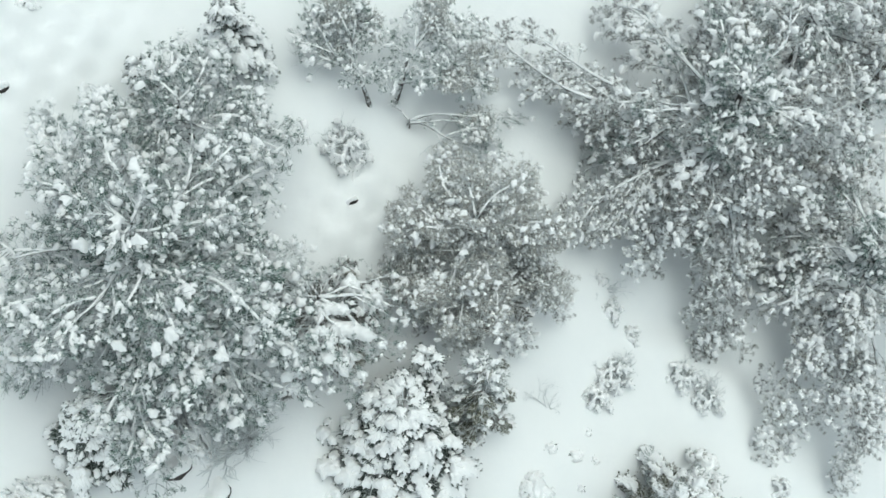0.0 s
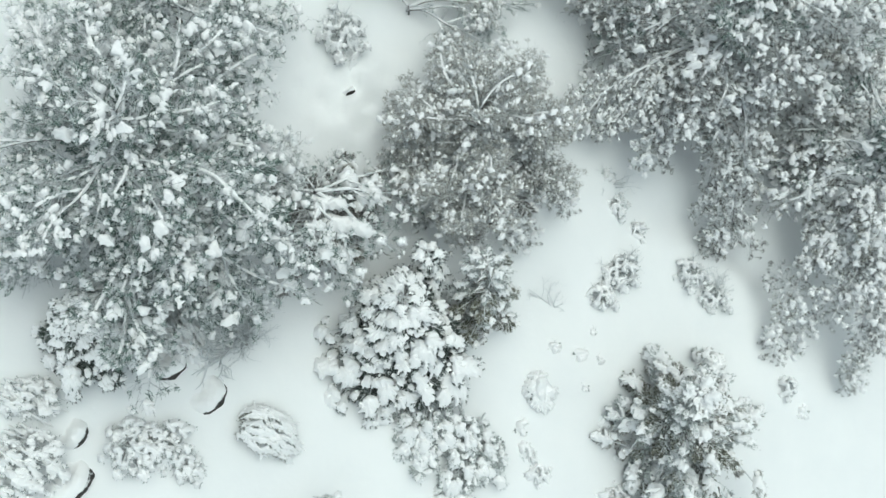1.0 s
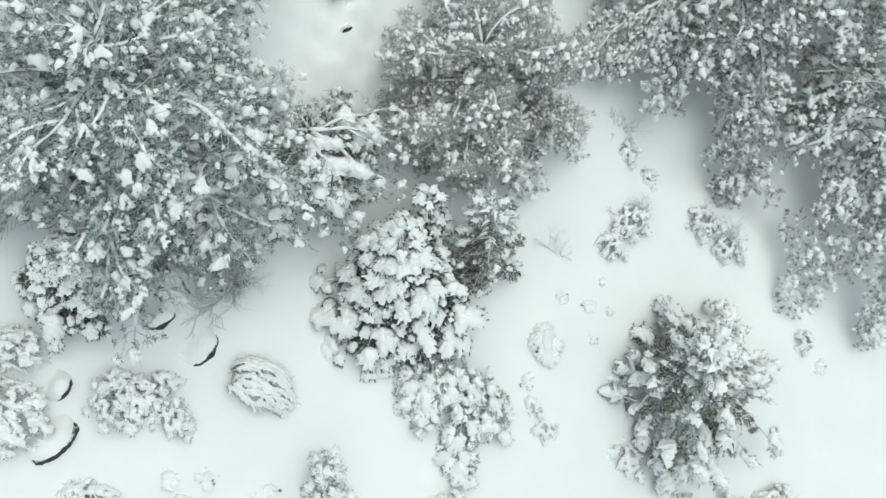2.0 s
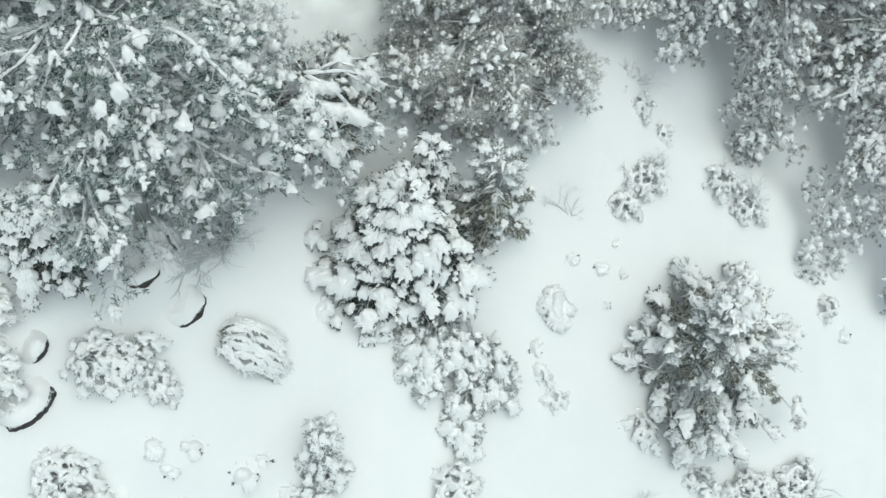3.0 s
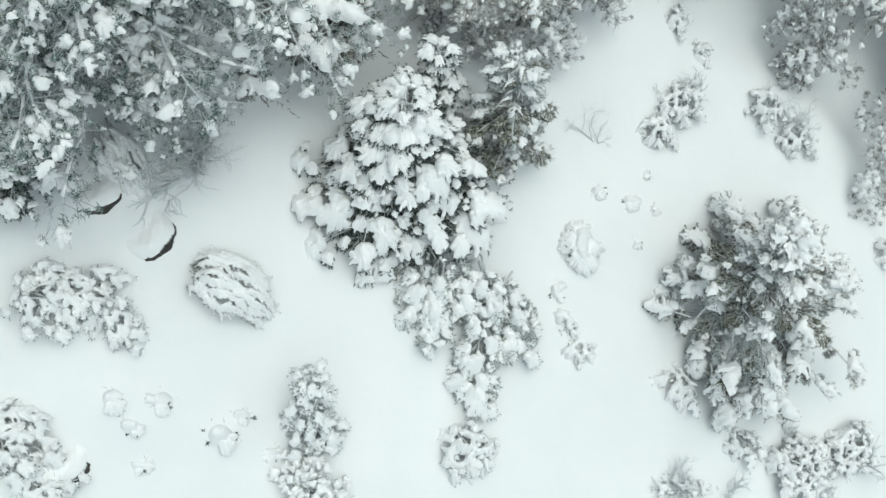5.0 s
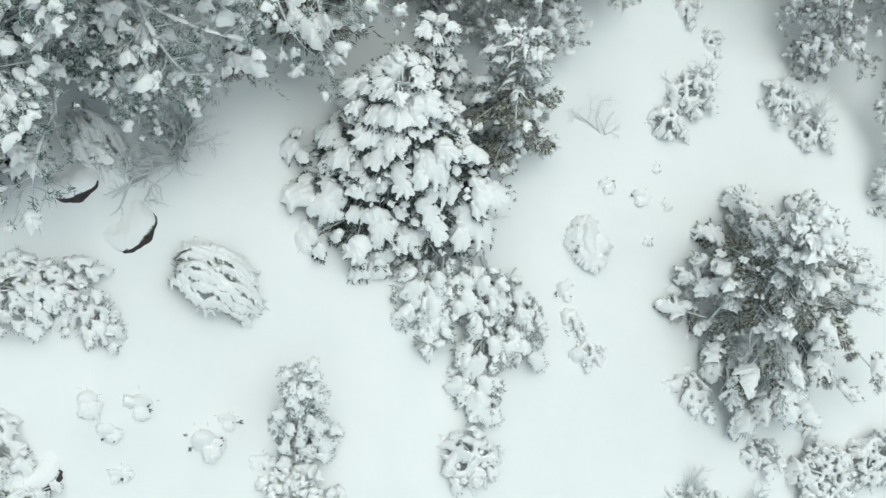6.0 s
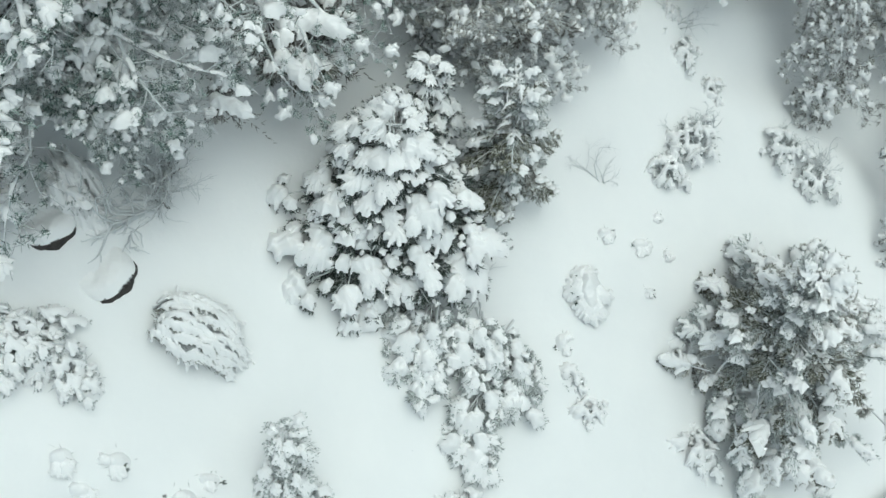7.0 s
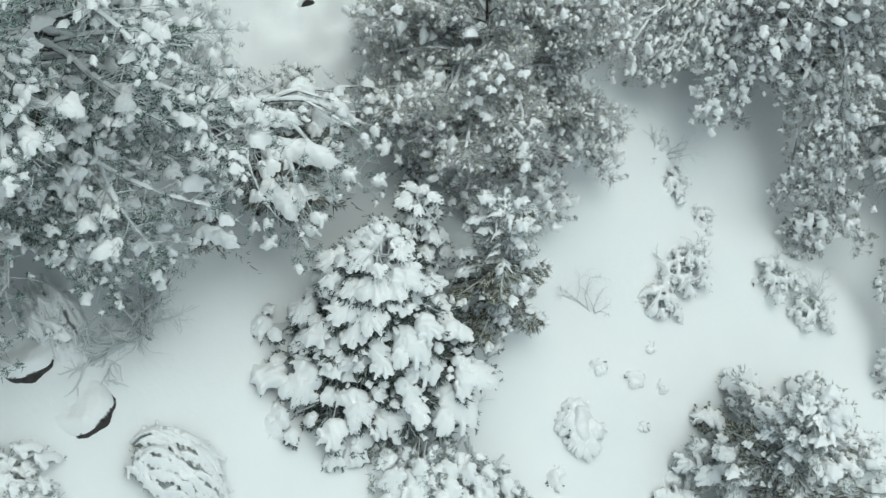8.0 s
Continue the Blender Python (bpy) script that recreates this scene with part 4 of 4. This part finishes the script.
    pad(snow, caps, 0.02, 0.02 + min(size * (0.55 if along is None else 0.85), h * 0.5), size * 0.28, dome, seed=seed, rough=0.2, closed=False, blend=8.0)
    for _ in range(twigs):
        a, q = rng.uniform(0, 6.28), rng.uniform(0.1, 0.92)
        v, w = rx * q * math.cos(a), ry * q * math.sin(a)
        p = Vector((v, w, float(dome(v, w)) + 0.01))
        for _ in range(5):
            t = a + rng.uniform(-0.9, 0.9)
            fringe.blade(p, (math.cos(t), math.sin(t), rng.uniform(0.2, 1.6)), rng.uniform(0.04, 0.15 if twigs > 29 else 0.09), 0.009)
    for i in range(boughs):
        a, q = i * 2.399 + rng.uniform(-0.3, 0.3), math.sqrt((i + 0.5) / boughs) * 0.62
        v, w = rx * q * math.cos(a), ry * q * math.sin(a)
        if along is not None:
            a = radians(along) + rng.uniform(-0.3, 0.3)
            v, w = v * 1.35 - 0.18 * math.cos(a), w * 1.35 - 0.18 * math.sin(a)
        hang(b, rng.choice(BUSH_PALE if along is None else BUSH_STRIPE), place(Vector((v, w, float(dome(v, w)) - 0.04)), a + rng.uniform(-0.5, 0.5) * (1 if along is None else 0.3), rng.uniform(-0.25, 0.5) * (1 - q), rng.uniform(0.55, 0.95) * min(1.0, 0.55 + h), rng.uniform(-0.3, 0.3)))
    for nm, bag, mat in (("twig_fringe", fringe, NEEDLE_PALE), ("snow_load", snow, SNOW)):
        o = tagged(new(nm, bag.data(nm, mat)), kind="stuff")
        o.parent = b
    return b


def combed_bush(x, y, rx, ry, h, turn, seed, label, rows=8, r=0.045):
    """A domed bush of stems all bent one way, in layers, each with a ribbon of snow that is toothed along its lower side."""
    rng = random.Random(seed)
    b = thing("bush", x, y, label, "bush", "snow-covered bushes")
    b.rotation_euler = (0, 0, radians(turn))
    c, s, z0 = math.cos(radians(turn)), math.sin(radians(turn)), gz(x, y)

    def dome(px, py):
        px, py = np.asarray(px), np.asarray(py)
        q = (px / rx) ** 2 + (py / ry) ** 2
        return ground(x + c * px - s * py, y + s * px + c * py) - z0 + h * np.clip(1.05 - q, 0.02, 1) ** 0.7 * (1 + 0.2 * ripple(px * 5, py * 6, seed))

    snow, fringe = Bag(), Bag()
    for i in range(rows):
        v = -0.8 + 1.7 * (i + 0.5) / rows
        u0, u1, arch = rng.uniform(-1.0, -0.7), rng.uniform(0.6, 1.02), rng.uniform(0.05, 0.22)
        wave, lift = rng.uniform(0, 6), rng.uniform(-0.03, 0.05) + 0.02 * (i % 2)
        pts = []
        for k in range(15):
            u = u0 + (u1 - u0) * k / 14
            px = rx * u
            py = ry * (v * math.sqrt(max(0.0, 1.02 - u * u)) + arch * (1 - u * u) + 0.05 * math.sin(7 * u + wave) - 0.16 * u)
            pts.append(Vector((px, py, float(dome(px, py)) - 0.02)))
        stem = Bag()
        stem.tube(pts, 0.014, 0.005, 4)
        o = new("stem", stem.data("stem", TWIG))
        o.parent = b
        caps = []
        for k in range(14):
            p, q = pts[k], pts[k + 1]
            d = math.atan2(q.y - p.y, q.x - p.x)
            full = math.sin(math.pi * (k + 0.7) / 14.5) ** 0.5
            if rng.random() > 0.12:
                caps.append((p.x, p.y, q.x, q.y, r * full * rng.uniform(0.55, 1.25)))
            for _ in range(3):
                e, l = d + (-1 if rng.random() < 0.75 else 1) * rng.uniform(0.3, 1.2), r * rng.uniform(1.2, 3.0)
                caps.append((q.x, q.y, q.x + math.cos(e) * l, q.y + math.sin(e) * l, r * rng.uniform(0.18, 0.4)))
            for _ in range(12):
                e = d + rng.uniform(-1.3, 0.6)
                fringe.blade(p + Vector((rng.uniform(-0.03, 0.03), rng.uniform(-1.6, 0.8) * r, -0.035)), (math.cos(e), math.sin(e), rng.uniform(-0.5, 0.3)), rng.uniform(0.05, 0.12), 0.009)
        pad(snow, caps, 0.016, r * 1.3, r * 0.9, lambda u, v: dome(u, v) + lift, seed=rng.uniform(0, 9), rough=0.3, closed=False, blend=7.0)
    for nm, bag, mat in (("twig_fringe", fringe, NEEDLE_BROWN), ("snow_load", snow, SNOW)):
        o = tagged(new(nm, bag.data(nm, mat)), kind="stuff")
        o.parent = b
    return b


def mound(x, y, rx, ry, h, turn, seed, label, pits=6, lobes=5, tips=5, side=-60, spread=0.8):
    """A low plant buried in soft snow: a smooth hummock that runs into the slope, lobed on its lower side, where small
    dark blades stand in for the dark of pits; thin tips poke out.
    """
    rng = random.Random(seed)
    b = thing("snow_hummock", x, y, label, "bush", "plants buried in snow")
    b.rotation_euler = (0, 0, radians(turn))
    c, s, z0 = math.cos(radians(turn)), math.sin(radians(turn)), gz(x, y)

    def low(px, py):
        return ground(x + c * px - s * py, y + s * px + c * py) - z0

    face = radians(side - turn)
    small = min(rx, ry)
    caps = [(-(rx - small), -(ry - small), rx - small, ry - small, small * 0.85)] if rx > small or ry > small else [(0, 0, 0.01, 0, small * 0.85)]
    for _ in range(lobes):
        a = face + rng.gauss(0, spread)
        px, py = rx * 0.5 * math.cos(a), ry * 0.5 * math.sin(a)
        l = small * rng.uniform(0.08, 0.28)
        caps.append((px, py, px + math.cos(a) * l, py + math.sin(a) * l, small * rng.uniform(0.28, 0.45)))
    holes = []
    for _ in range(max(2, pits // 2) if h < 0.2 else pits):
        a, q = face + rng.gauss(0, 0.9), rng.uniform(0.55, 0.98)
        holes.append((rx * q * math.cos(a), ry * q * math.sin(a), rng.uniform(0.018, 0.04)))
    snow, specks = Bag(), Bag()

    pad(snow, caps[:1], 0.025, h * 1.1 + 0.06, small * 0.7, lambda px, py: low(px, py) - 0.06, seed=seed, rough=0.12, closed=False, blend=6.0, soft=True)
    for px, py, ex, ey, r in caps[1:]:
        e = math.atan2(ey - py, ex - px)
        up = float(low(ex, ey)) + h * 0.3
        pad(snow, [(px, py, ex, ey, r)] + [(ex, ey, ex + math.cos(e + d) * r * 1.3, ey + math.sin(e + d) * r * 1.3, r * 0.28) for d in (-0.9, -0.1, 0.7)],
            0.016, h * 0.5, r * 0.9, lambda u, v: up + 0.5 * (low(u, v) - float(low(ex, ey))) - 0.8 * ((np.asarray(u) - px) ** 2 + (np.asarray(v) - py) ** 2), seed=rng.uniform(0, 9), rough=0.3, closed=False, blend=8.0)
    # no pit is cut: the dark of each one is laid on as blades
    for hx, hy, hr in holes:
        for _ in range(9):
            a = rng.uniform(0, 6.28)
            specks.blade((hx + rng.uniform(-hr, hr) * 0.6, hy + rng.uniform(-hr, hr) * 0.6, float(low(hx, hy)) + h * 0.6), (math.cos(a), math.sin(a), rng.uniform(0.0, 0.4)), hr * rng.uniform(0.8, 1.3), hr * 0.7)
    for _ in range(tips):
        a, q = rng.uniform(0, 6.28), rng.uniform(0.5, 1.0)
        px, py = rx * q * math.cos(a), ry * q * math.sin(a)
        e = a + rng.uniform(-0.9, 0.9)
        specks.blade((px, py, float(low(px, py)) + h * 0.5 * (1 - q)), (math.cos(e), math.sin(e), rng.uniform(0.4, 1.4)), rng.uniform(0.04, 0.1), 0.006)
    o = tagged(new("snow_load", snow.data("snow_load", SNOW)), kind="stuff")
    o.parent = b
    if specks.f:
        o = tagged(new("dark_specks", specks.data("dark_specks", NEEDLE_FIR)), kind="stuff")
        o.parent = b
    return b


def dry_shrub(x, y, h, spread, stems, seed, label, lean=(0, 0), forks=3, r=0.012, mat=None):
    """Bare frosted twigs that stand out of the snow."""
    rng = random.Random(seed)
    b = thing("dry_shrub", x, y, label, "shrub", "bare twigs in the snow")
    for i in range(stems):
        bag = Bag()
        a = rng.uniform(0, 6.28)
        d = Vector((math.cos(a) * spread + lean[0], math.sin(a) * spread + lean[1], h * rng.uniform(0.6, 1.1))) * 0.62

        def grow(p, d, n, r):
            q = p + d * 0.5 + Vector((rng.uniform(-0.22, 0.22), rng.uniform(-0.22, 0.22), rng.uniform(-0.05, 0.12))) * d.length
            e = q + d * 0.5
            bag.tube([p, q, e], r, r * 0.6, 4)
            if n:
                for w in range(rng.randint(2, 3)):
                    f = Euler((rng.uniform(-0.9, 0.9), rng.uniform(-0.9, 0.9), rng.uniform(-0.9, 0.9))).to_matrix() @ d
                    grow(q if w else e, f * rng.uniform(0.45, 0.75), n - 1, r * 0.65)

        grow(Vector((rng.uniform(-0.05, 0.05), rng.uniform(-0.05, 0.05), -0.1)), d, forks, r)
        o = new("stem", bag.data("stem", mat or FROST_TWIG))
        o.parent = b
    return b


def boulder(x, y, sx, sy, h, turn, seed, label):
    """A rock that stands out of the slope on one side only (local -y), under a cap of snow that runs into the slope."""
    b = thing("boulder", x, y, label, "rock", "rocks under the snow")
    b.rotation_euler = (0, 0, radians(turn))
    c, s, z0 = math.cos(radians(turn)), math.sin(radians(turn)), gz(x, y)

    def low(px, py):
        return ground(x + c * px - s * py, y + s * px + c * py) - z0

    def rise(px, py):
        t = np.clip((sy * 0.75 - np.asarray(py)) / (1.5 * sy), 0, 1)
        return h * t * t * (3 - 2 * t) * np.clip(1.15 - (np.asarray(px) / sx) ** 2, 0, 1)

    bm = bmesh.new()
    bmesh.ops.create_icosphere(bm, subdivisions=4, radius=1)
    for v in bm.verts:
        k = 1 + 0.14 * noise.noise(v.co * 1.6 + Vector((seed, 0, 0))) + 0.08 * noise.noise(v.co * 5 + Vector((seed, 3, 0)))
        px, py = v.co.x * sx * 0.86 * k, v.co.y * sy * 0.78 * k - sy * 0.25
        lid = float(rise(px, max(py, -sy * 0.7))) - 0.015
        v.co = Vector((px, py, float(low(px, py)) - 0.12 + (lid + 0.12) * min(1.0, max(0.0, v.co.z * 1.3 + 0.55))))
    me = bpy.data.meshes.new("stone")
    bm.to_mesh(me)
    bm.free()
    me.materials.append(ROCK)
    me.polygons.foreach_set("use_smooth", [True] * len(me.polygons))
    o = new("stone", me)
    o.parent = b
    bag = Bag()
    caps = [(-sx * 0.45, sy * 0.1, sx * 0.45, sy * 0.1, sy * 0.6), (-sx * 0.2, 0, sx * 0.2, 0.0, sy * 0.92), (-sx * 0.6, sy * 0.7, sx * 0.6, sy * 0.7, sy * 0.6), (0, sy, 0, sy * 1.6, sy * 0.6)]
    pad(bag, caps, 0.026, 0.1, sy * 0.55, lambda px, py: low(px, py) + rise(px, py) - 0.035 - 0.1 * np.clip(np.asarray(py) / sy - 0.1, 0, 1), seed=seed, rough=0.06, under=0.25)
    o = new("snow_cap", bag.data("snow_cap", SNOW))
    o.parent = b
    return b


combed_bush(-3.32, -1.95, 0.64, 0.56, 0.55, -8, 41, "domed bush with bent stems striped by snow")
bush(-5.75, -2.45, 0.38, 0.61, 0.5, 0, 42, "tangled bush with broken snow cover", 40, 0.1, boughs=14)
bush(-5.25, -2.35, 0.5, 0.41, 0.4, -30, 43, "tangled low bush with broken snow cover", 34, 0.1, boughs=12)
bush(-4.78, -2.68, 0.36, 0.32, 0.3, -30, 40, "tangled low bush with broken snow cover", 20, 0.1, boughs=8)
mound(-4.87, -3.69, 0.22, 0.2, 0.13, 0, 44, "nearly buried bush under soft snow", 5)
mound(-4.23, -3.64, 0.2, 0.2, 0.14, 0, 38, "nearly buried bush under soft snow", 4)
mound(-4.64, -4.04, 0.2, 0.15, 0.11, 0, 39, "nearly buried bush under soft snow", 4)
mound(-3.43, -4.06, 0.26, 0.23, 0.2, 0, 45, "round tussock under soft snow", 8)
mound(-3.15, -3.72, 0.18, 0.13, 0.11, 0, 37, "small tussock under soft snow", 4)
mound(-4.5, -4.55, 0.2, 0.11, 0.09, 0, 36, "small tussock under soft snow", 4)
bush(-6.2, -4.35, 0.63, 0.5, 0.4, 0, 46, "broad bush matted with clumped snow", 50, 0.11, boughs=16)
bush(-5.75, -4.95, 0.45, 0.41, 0.3, 0, 35, "broad bush matted with clumped snow", 30, 0.11, boughs=10)
bush(-7.45, -2.9, 0.72, 0.77, 0.55, 0, 47, "broad bush with snow-striped stems", 24, 0.1, along=-25, twigs=40, boughs=30)
bush(-7.5, -1.75, 0.63, 0.45, 0.45, 0, 48, "low bush with snow-striped stems", 16, 0.09, along=-25, twigs=30, boughs=18)
bush(4.2, 2.35, 0.5, 0.36, 0.3, 20, 49, "low round bush with frosted twigs", 24, 0.1, twigs=60, boughs=9)
bush(3.75, 1.8, 0.32, 0.31, 0.25, 0, 50, "low round bush with frosted twigs", 14, 0.1, twigs=30, boughs=6)
bush(6.0, 2.6, 0.36, 0.34, 0.3, 0, 51, "low round bush with frosted twigs", 16, 0.1, twigs=40, boughs=6)
bush(6.55, 2.15, 0.41, 0.32, 0.25, 0, 52, "low round bush with frosted twigs", 14, 0.1, twigs=50, boughs=7)
bush(8.45, 0.35, 0.27, 0.27, 0.22, 0, 53, "small bush poking through snow", 9, 0.11, twigs=14, boughs=3)
mound(8.85, -0.15, 0.2, 0.16, 0.13, 0, 54, "small bush poking through snow", 6)
mound(2.3, -0.42, 0.31, 0.44, 0.26, 0, 55, "oval hummock bush smothered in snow", 16, 14, 6, -150, 2.0)
mound(2.62, 0.6, 0.18, 0.13, 0.12, 0, 56, "small grass clump under snow", 6)
mound(3.22, 0.52, 0.2, 0.16, 0.12, 0, 57, "small grass clump under snow", 6)
mound(3.7, 0.45, 0.13, 0.1, 0.1, 0, 58, "small grass clump under snow", 4)
mound(3.35, -0.2, 0.12, 0.09, 0.07, 0, 34, "small grass clump under snow", 3)
mound(3.55, 1.05, 0.11, 0.09, 0.07, 0, 33, "small grass clump under snow", 2)
mound(1.85, -1.2, 0.16, 0.2, 0.14, 0, 59, "thin low bush half buried in snow", 6)
bush(1.98, -1.7, 0.18, 0.23, 0.12, 10, 32, "thin low bush half buried in snow", 8, 0.11, twigs=14, boughs=3)
bush(2.25, -2.15, 0.34, 0.22, 0.15, -5, 60, "thin low bush half buried in snow", 10, 0.12, twigs=16, boughs=4)
bush(4.08, -2.58, 0.42, 0.34, 0.2, -25, 61, "low bush half buried in lumpy snow", 16, 0.13, twigs=18, gaps=0.6, boughs=7)
bush(4.0, -0.9, 0.36, 0.18, 0.15, 10, 31, "low sprays of snow beside the fir", 9, 0.14, twigs=10, boughs=4)
bush(6.6, -3.75, 0.77, 0.63, 0.5, 0, 62, "broad bush with snow-laden arching stems", 55, 0.105, twigs=70, boughs=22)
bush(7.6, -3.3, 0.54, 0.5, 0.42, 0, 63, "broad bush with snow-laden arching stems", 34, 0.1, twigs=50, boughs=14)
bush(4.1, -4.3, 0.63, 0.32, 0.18, 0, 64, "nearly buried bush with frosted twigs", 18, 0.09, twigs=80, boughs=6)
bush(5.4, -3.4, 0.41, 0.27, 0.22, 0, 71, "low frosted bush at the foot of the fir", 14, 0.1, twigs=30, boughs=8)
bush(6.3, -2.9, 0.23, 0.18, 0.15, 0, 30, "small frosted bush at the foot of the fir", 9, 0.1, twigs=20)
bush(3.95, 4.5, 0.18, 0.16, 0.12, 0, 65, "small frosted bush beside the pine", 8, 0.08, twigs=20)
bush(4.2, 3.85, 0.18, 0.27, 0.2, 20, 66, "small frosted bush in a snow hollow", 10, 0.1, twigs=24, boughs=4)
bush(4.66, 3.45, 0.14, 0.25, 0.16, 20, 67, "small frosted bush in a snow hollow", 8, 0.1, twigs=20, boughs=3)
bush(-2.0, 6.05, 0.58, 0.48, 0.5, 0, 68, "small dark bush with patchy snow", 22, 0.1, twigs=90, gaps=0.25, boughs=7)
bush(-4.85, -0.3, 0.42, 0.36, 0.42, -20, 69, "snow-draped fallen branches below the pine", 20, 0.12, along=-40, twigs=24, boughs=8)
bush(-4.7, -0.55, 0.3, 0.22, 0.2, -20, 29, "snow-draped fallen branches below the pine", 14, 0.11, along=-50, twigs=20, boughs=6)
mound(-8.3, 7.6, 0.27, 0.18, 0.12, 0, 72, "small grass clump under snow", 6)
bush(0.33, -3.95, 0.5, 0.42, 0.4, 0, 26, "round bush capped with thick soft snow", 22, 0.16, twigs=26, gaps=0.7, boughs=9)
mound(-2.75, -4.2, 0.2, 0.13, 0.09, 0, 27, "small tussock under soft snow", 4)

dry_shrub(-3.8, -0.2, 1.15, 0.28, 9, 81, "bare frosted shrub with upright twigs", lean=(0.12, 0.25), forks=4, r=0.024, mat=TWIG)
dry_shrub(-3.9, -0.2, 0.95, 0.34, 8, 79, "white frosted shrub with upright twigs", lean=(0.1, 0.2), forks=4, r=0.026)
dry_shrub(-3.95, -0.3, 0.6, 0.2, 9, 82, "white frosted branches trailing on the snow", lean=(-0.75, -0.4), forks=3, r=0.04)
dry_shrub(2.75, 1.35, 0.75, 0.06, 2, 83, "thin bare weed standing in snow", lean=(-0.15, 0.4), forks=5, r=0.013)
dry_shrub(7.9, -3.4, 0.75, 0.45, 5, 84, "bare branching shrub beside snowy bushes", lean=(0.2, 0), r=0.02)
for k, (x, y, h) in enumerate([(4.35, 2.5, 0.5), (4.05, 2.2, 0.4), (6.55, 2.35, 0.55), (6.05, 2.7, 0.4), (5.0, -4.25, 0.4), (3.9, -4.25, 0.4), (6.3, -3.4, 0.5), (-2.0, 6.1, 0.6)]):
    dry_shrub(x, y, h, 0.3, 7, 160 + k, "frosted twigs that rise through a low snowy bush", lean=(0.05, 0.1), forks=3, r=0.014)
dry_shrub(1.05, -0.2, 0.12, 0.35, 3, 85, "bare twig lying on snow", forks=2, r=0.007)
dry_shrub(0.6, -0.3, 0.12, 0.3, 3, 86, "bare twig lying on snow", forks=2, r=0.009)
dry_shrub(-0.45, -3.0, 0.1, 0.08, 2, 87, "dark twig tip poking from snow", forks=1, r=0.012)
dry_shrub(-1.25, -2.95, 0.1, 0.06, 1, 88, "dark twig tip poking from snow", forks=1, r=0.007)
dry_shrub(-0.25, -3.35, 0.06, 0.03, 1, 89, "dark twig tip poking from snow", forks=0, r=0.012)
dry_shrub(-2.75, -4.1, 0.1, 0.05, 2, 90, "dark twig tip poking from snow", forks=0, r=0.018)
dry_shrub(-1.0, 2.5, 0.3, 0.4, 5, 91, "bare twigs below the crooked pine")
dry_shrub(4.05, 4.35, 0.45, 0.4, 7, 92, "bare frosted twigs in a snow hollow")
dry_shrub(0.0, 6.9, 0.4, 0.5, 4, 93, "bare frosted twigs close to the snow")

boulder(-4.42, -1.33, 0.42, 0.27, 0.17, 55, 101, "dark boulder under a pointed snow cap")
boulder(-5.15, -0.85, 0.36, 0.26, 0.2, 35, 102, "dark boulder under a snow cap")
boulder(-6.85, -3.15, 0.55, 0.34, 0.26, 45, 103, "dark boulder under a broad snow cap")
boulder(-6.75, -2.25, 0.28, 0.22, 0.2, 65, 104, "small dark boulder under a snow cap")
boulder(-5.6, -4.65, 0.45, 0.26, 0.22, 25, 105, "dark rock under a long snow cap")
boulder(-1.85, 5.08, 0.16, 0.11, 0.14, 50, 106, "small dark rock edge in snow")
boulder(-8.65, 5.85, 0.16, 0.11, 0.14, 20, 107, "small dark rock edge in snow")
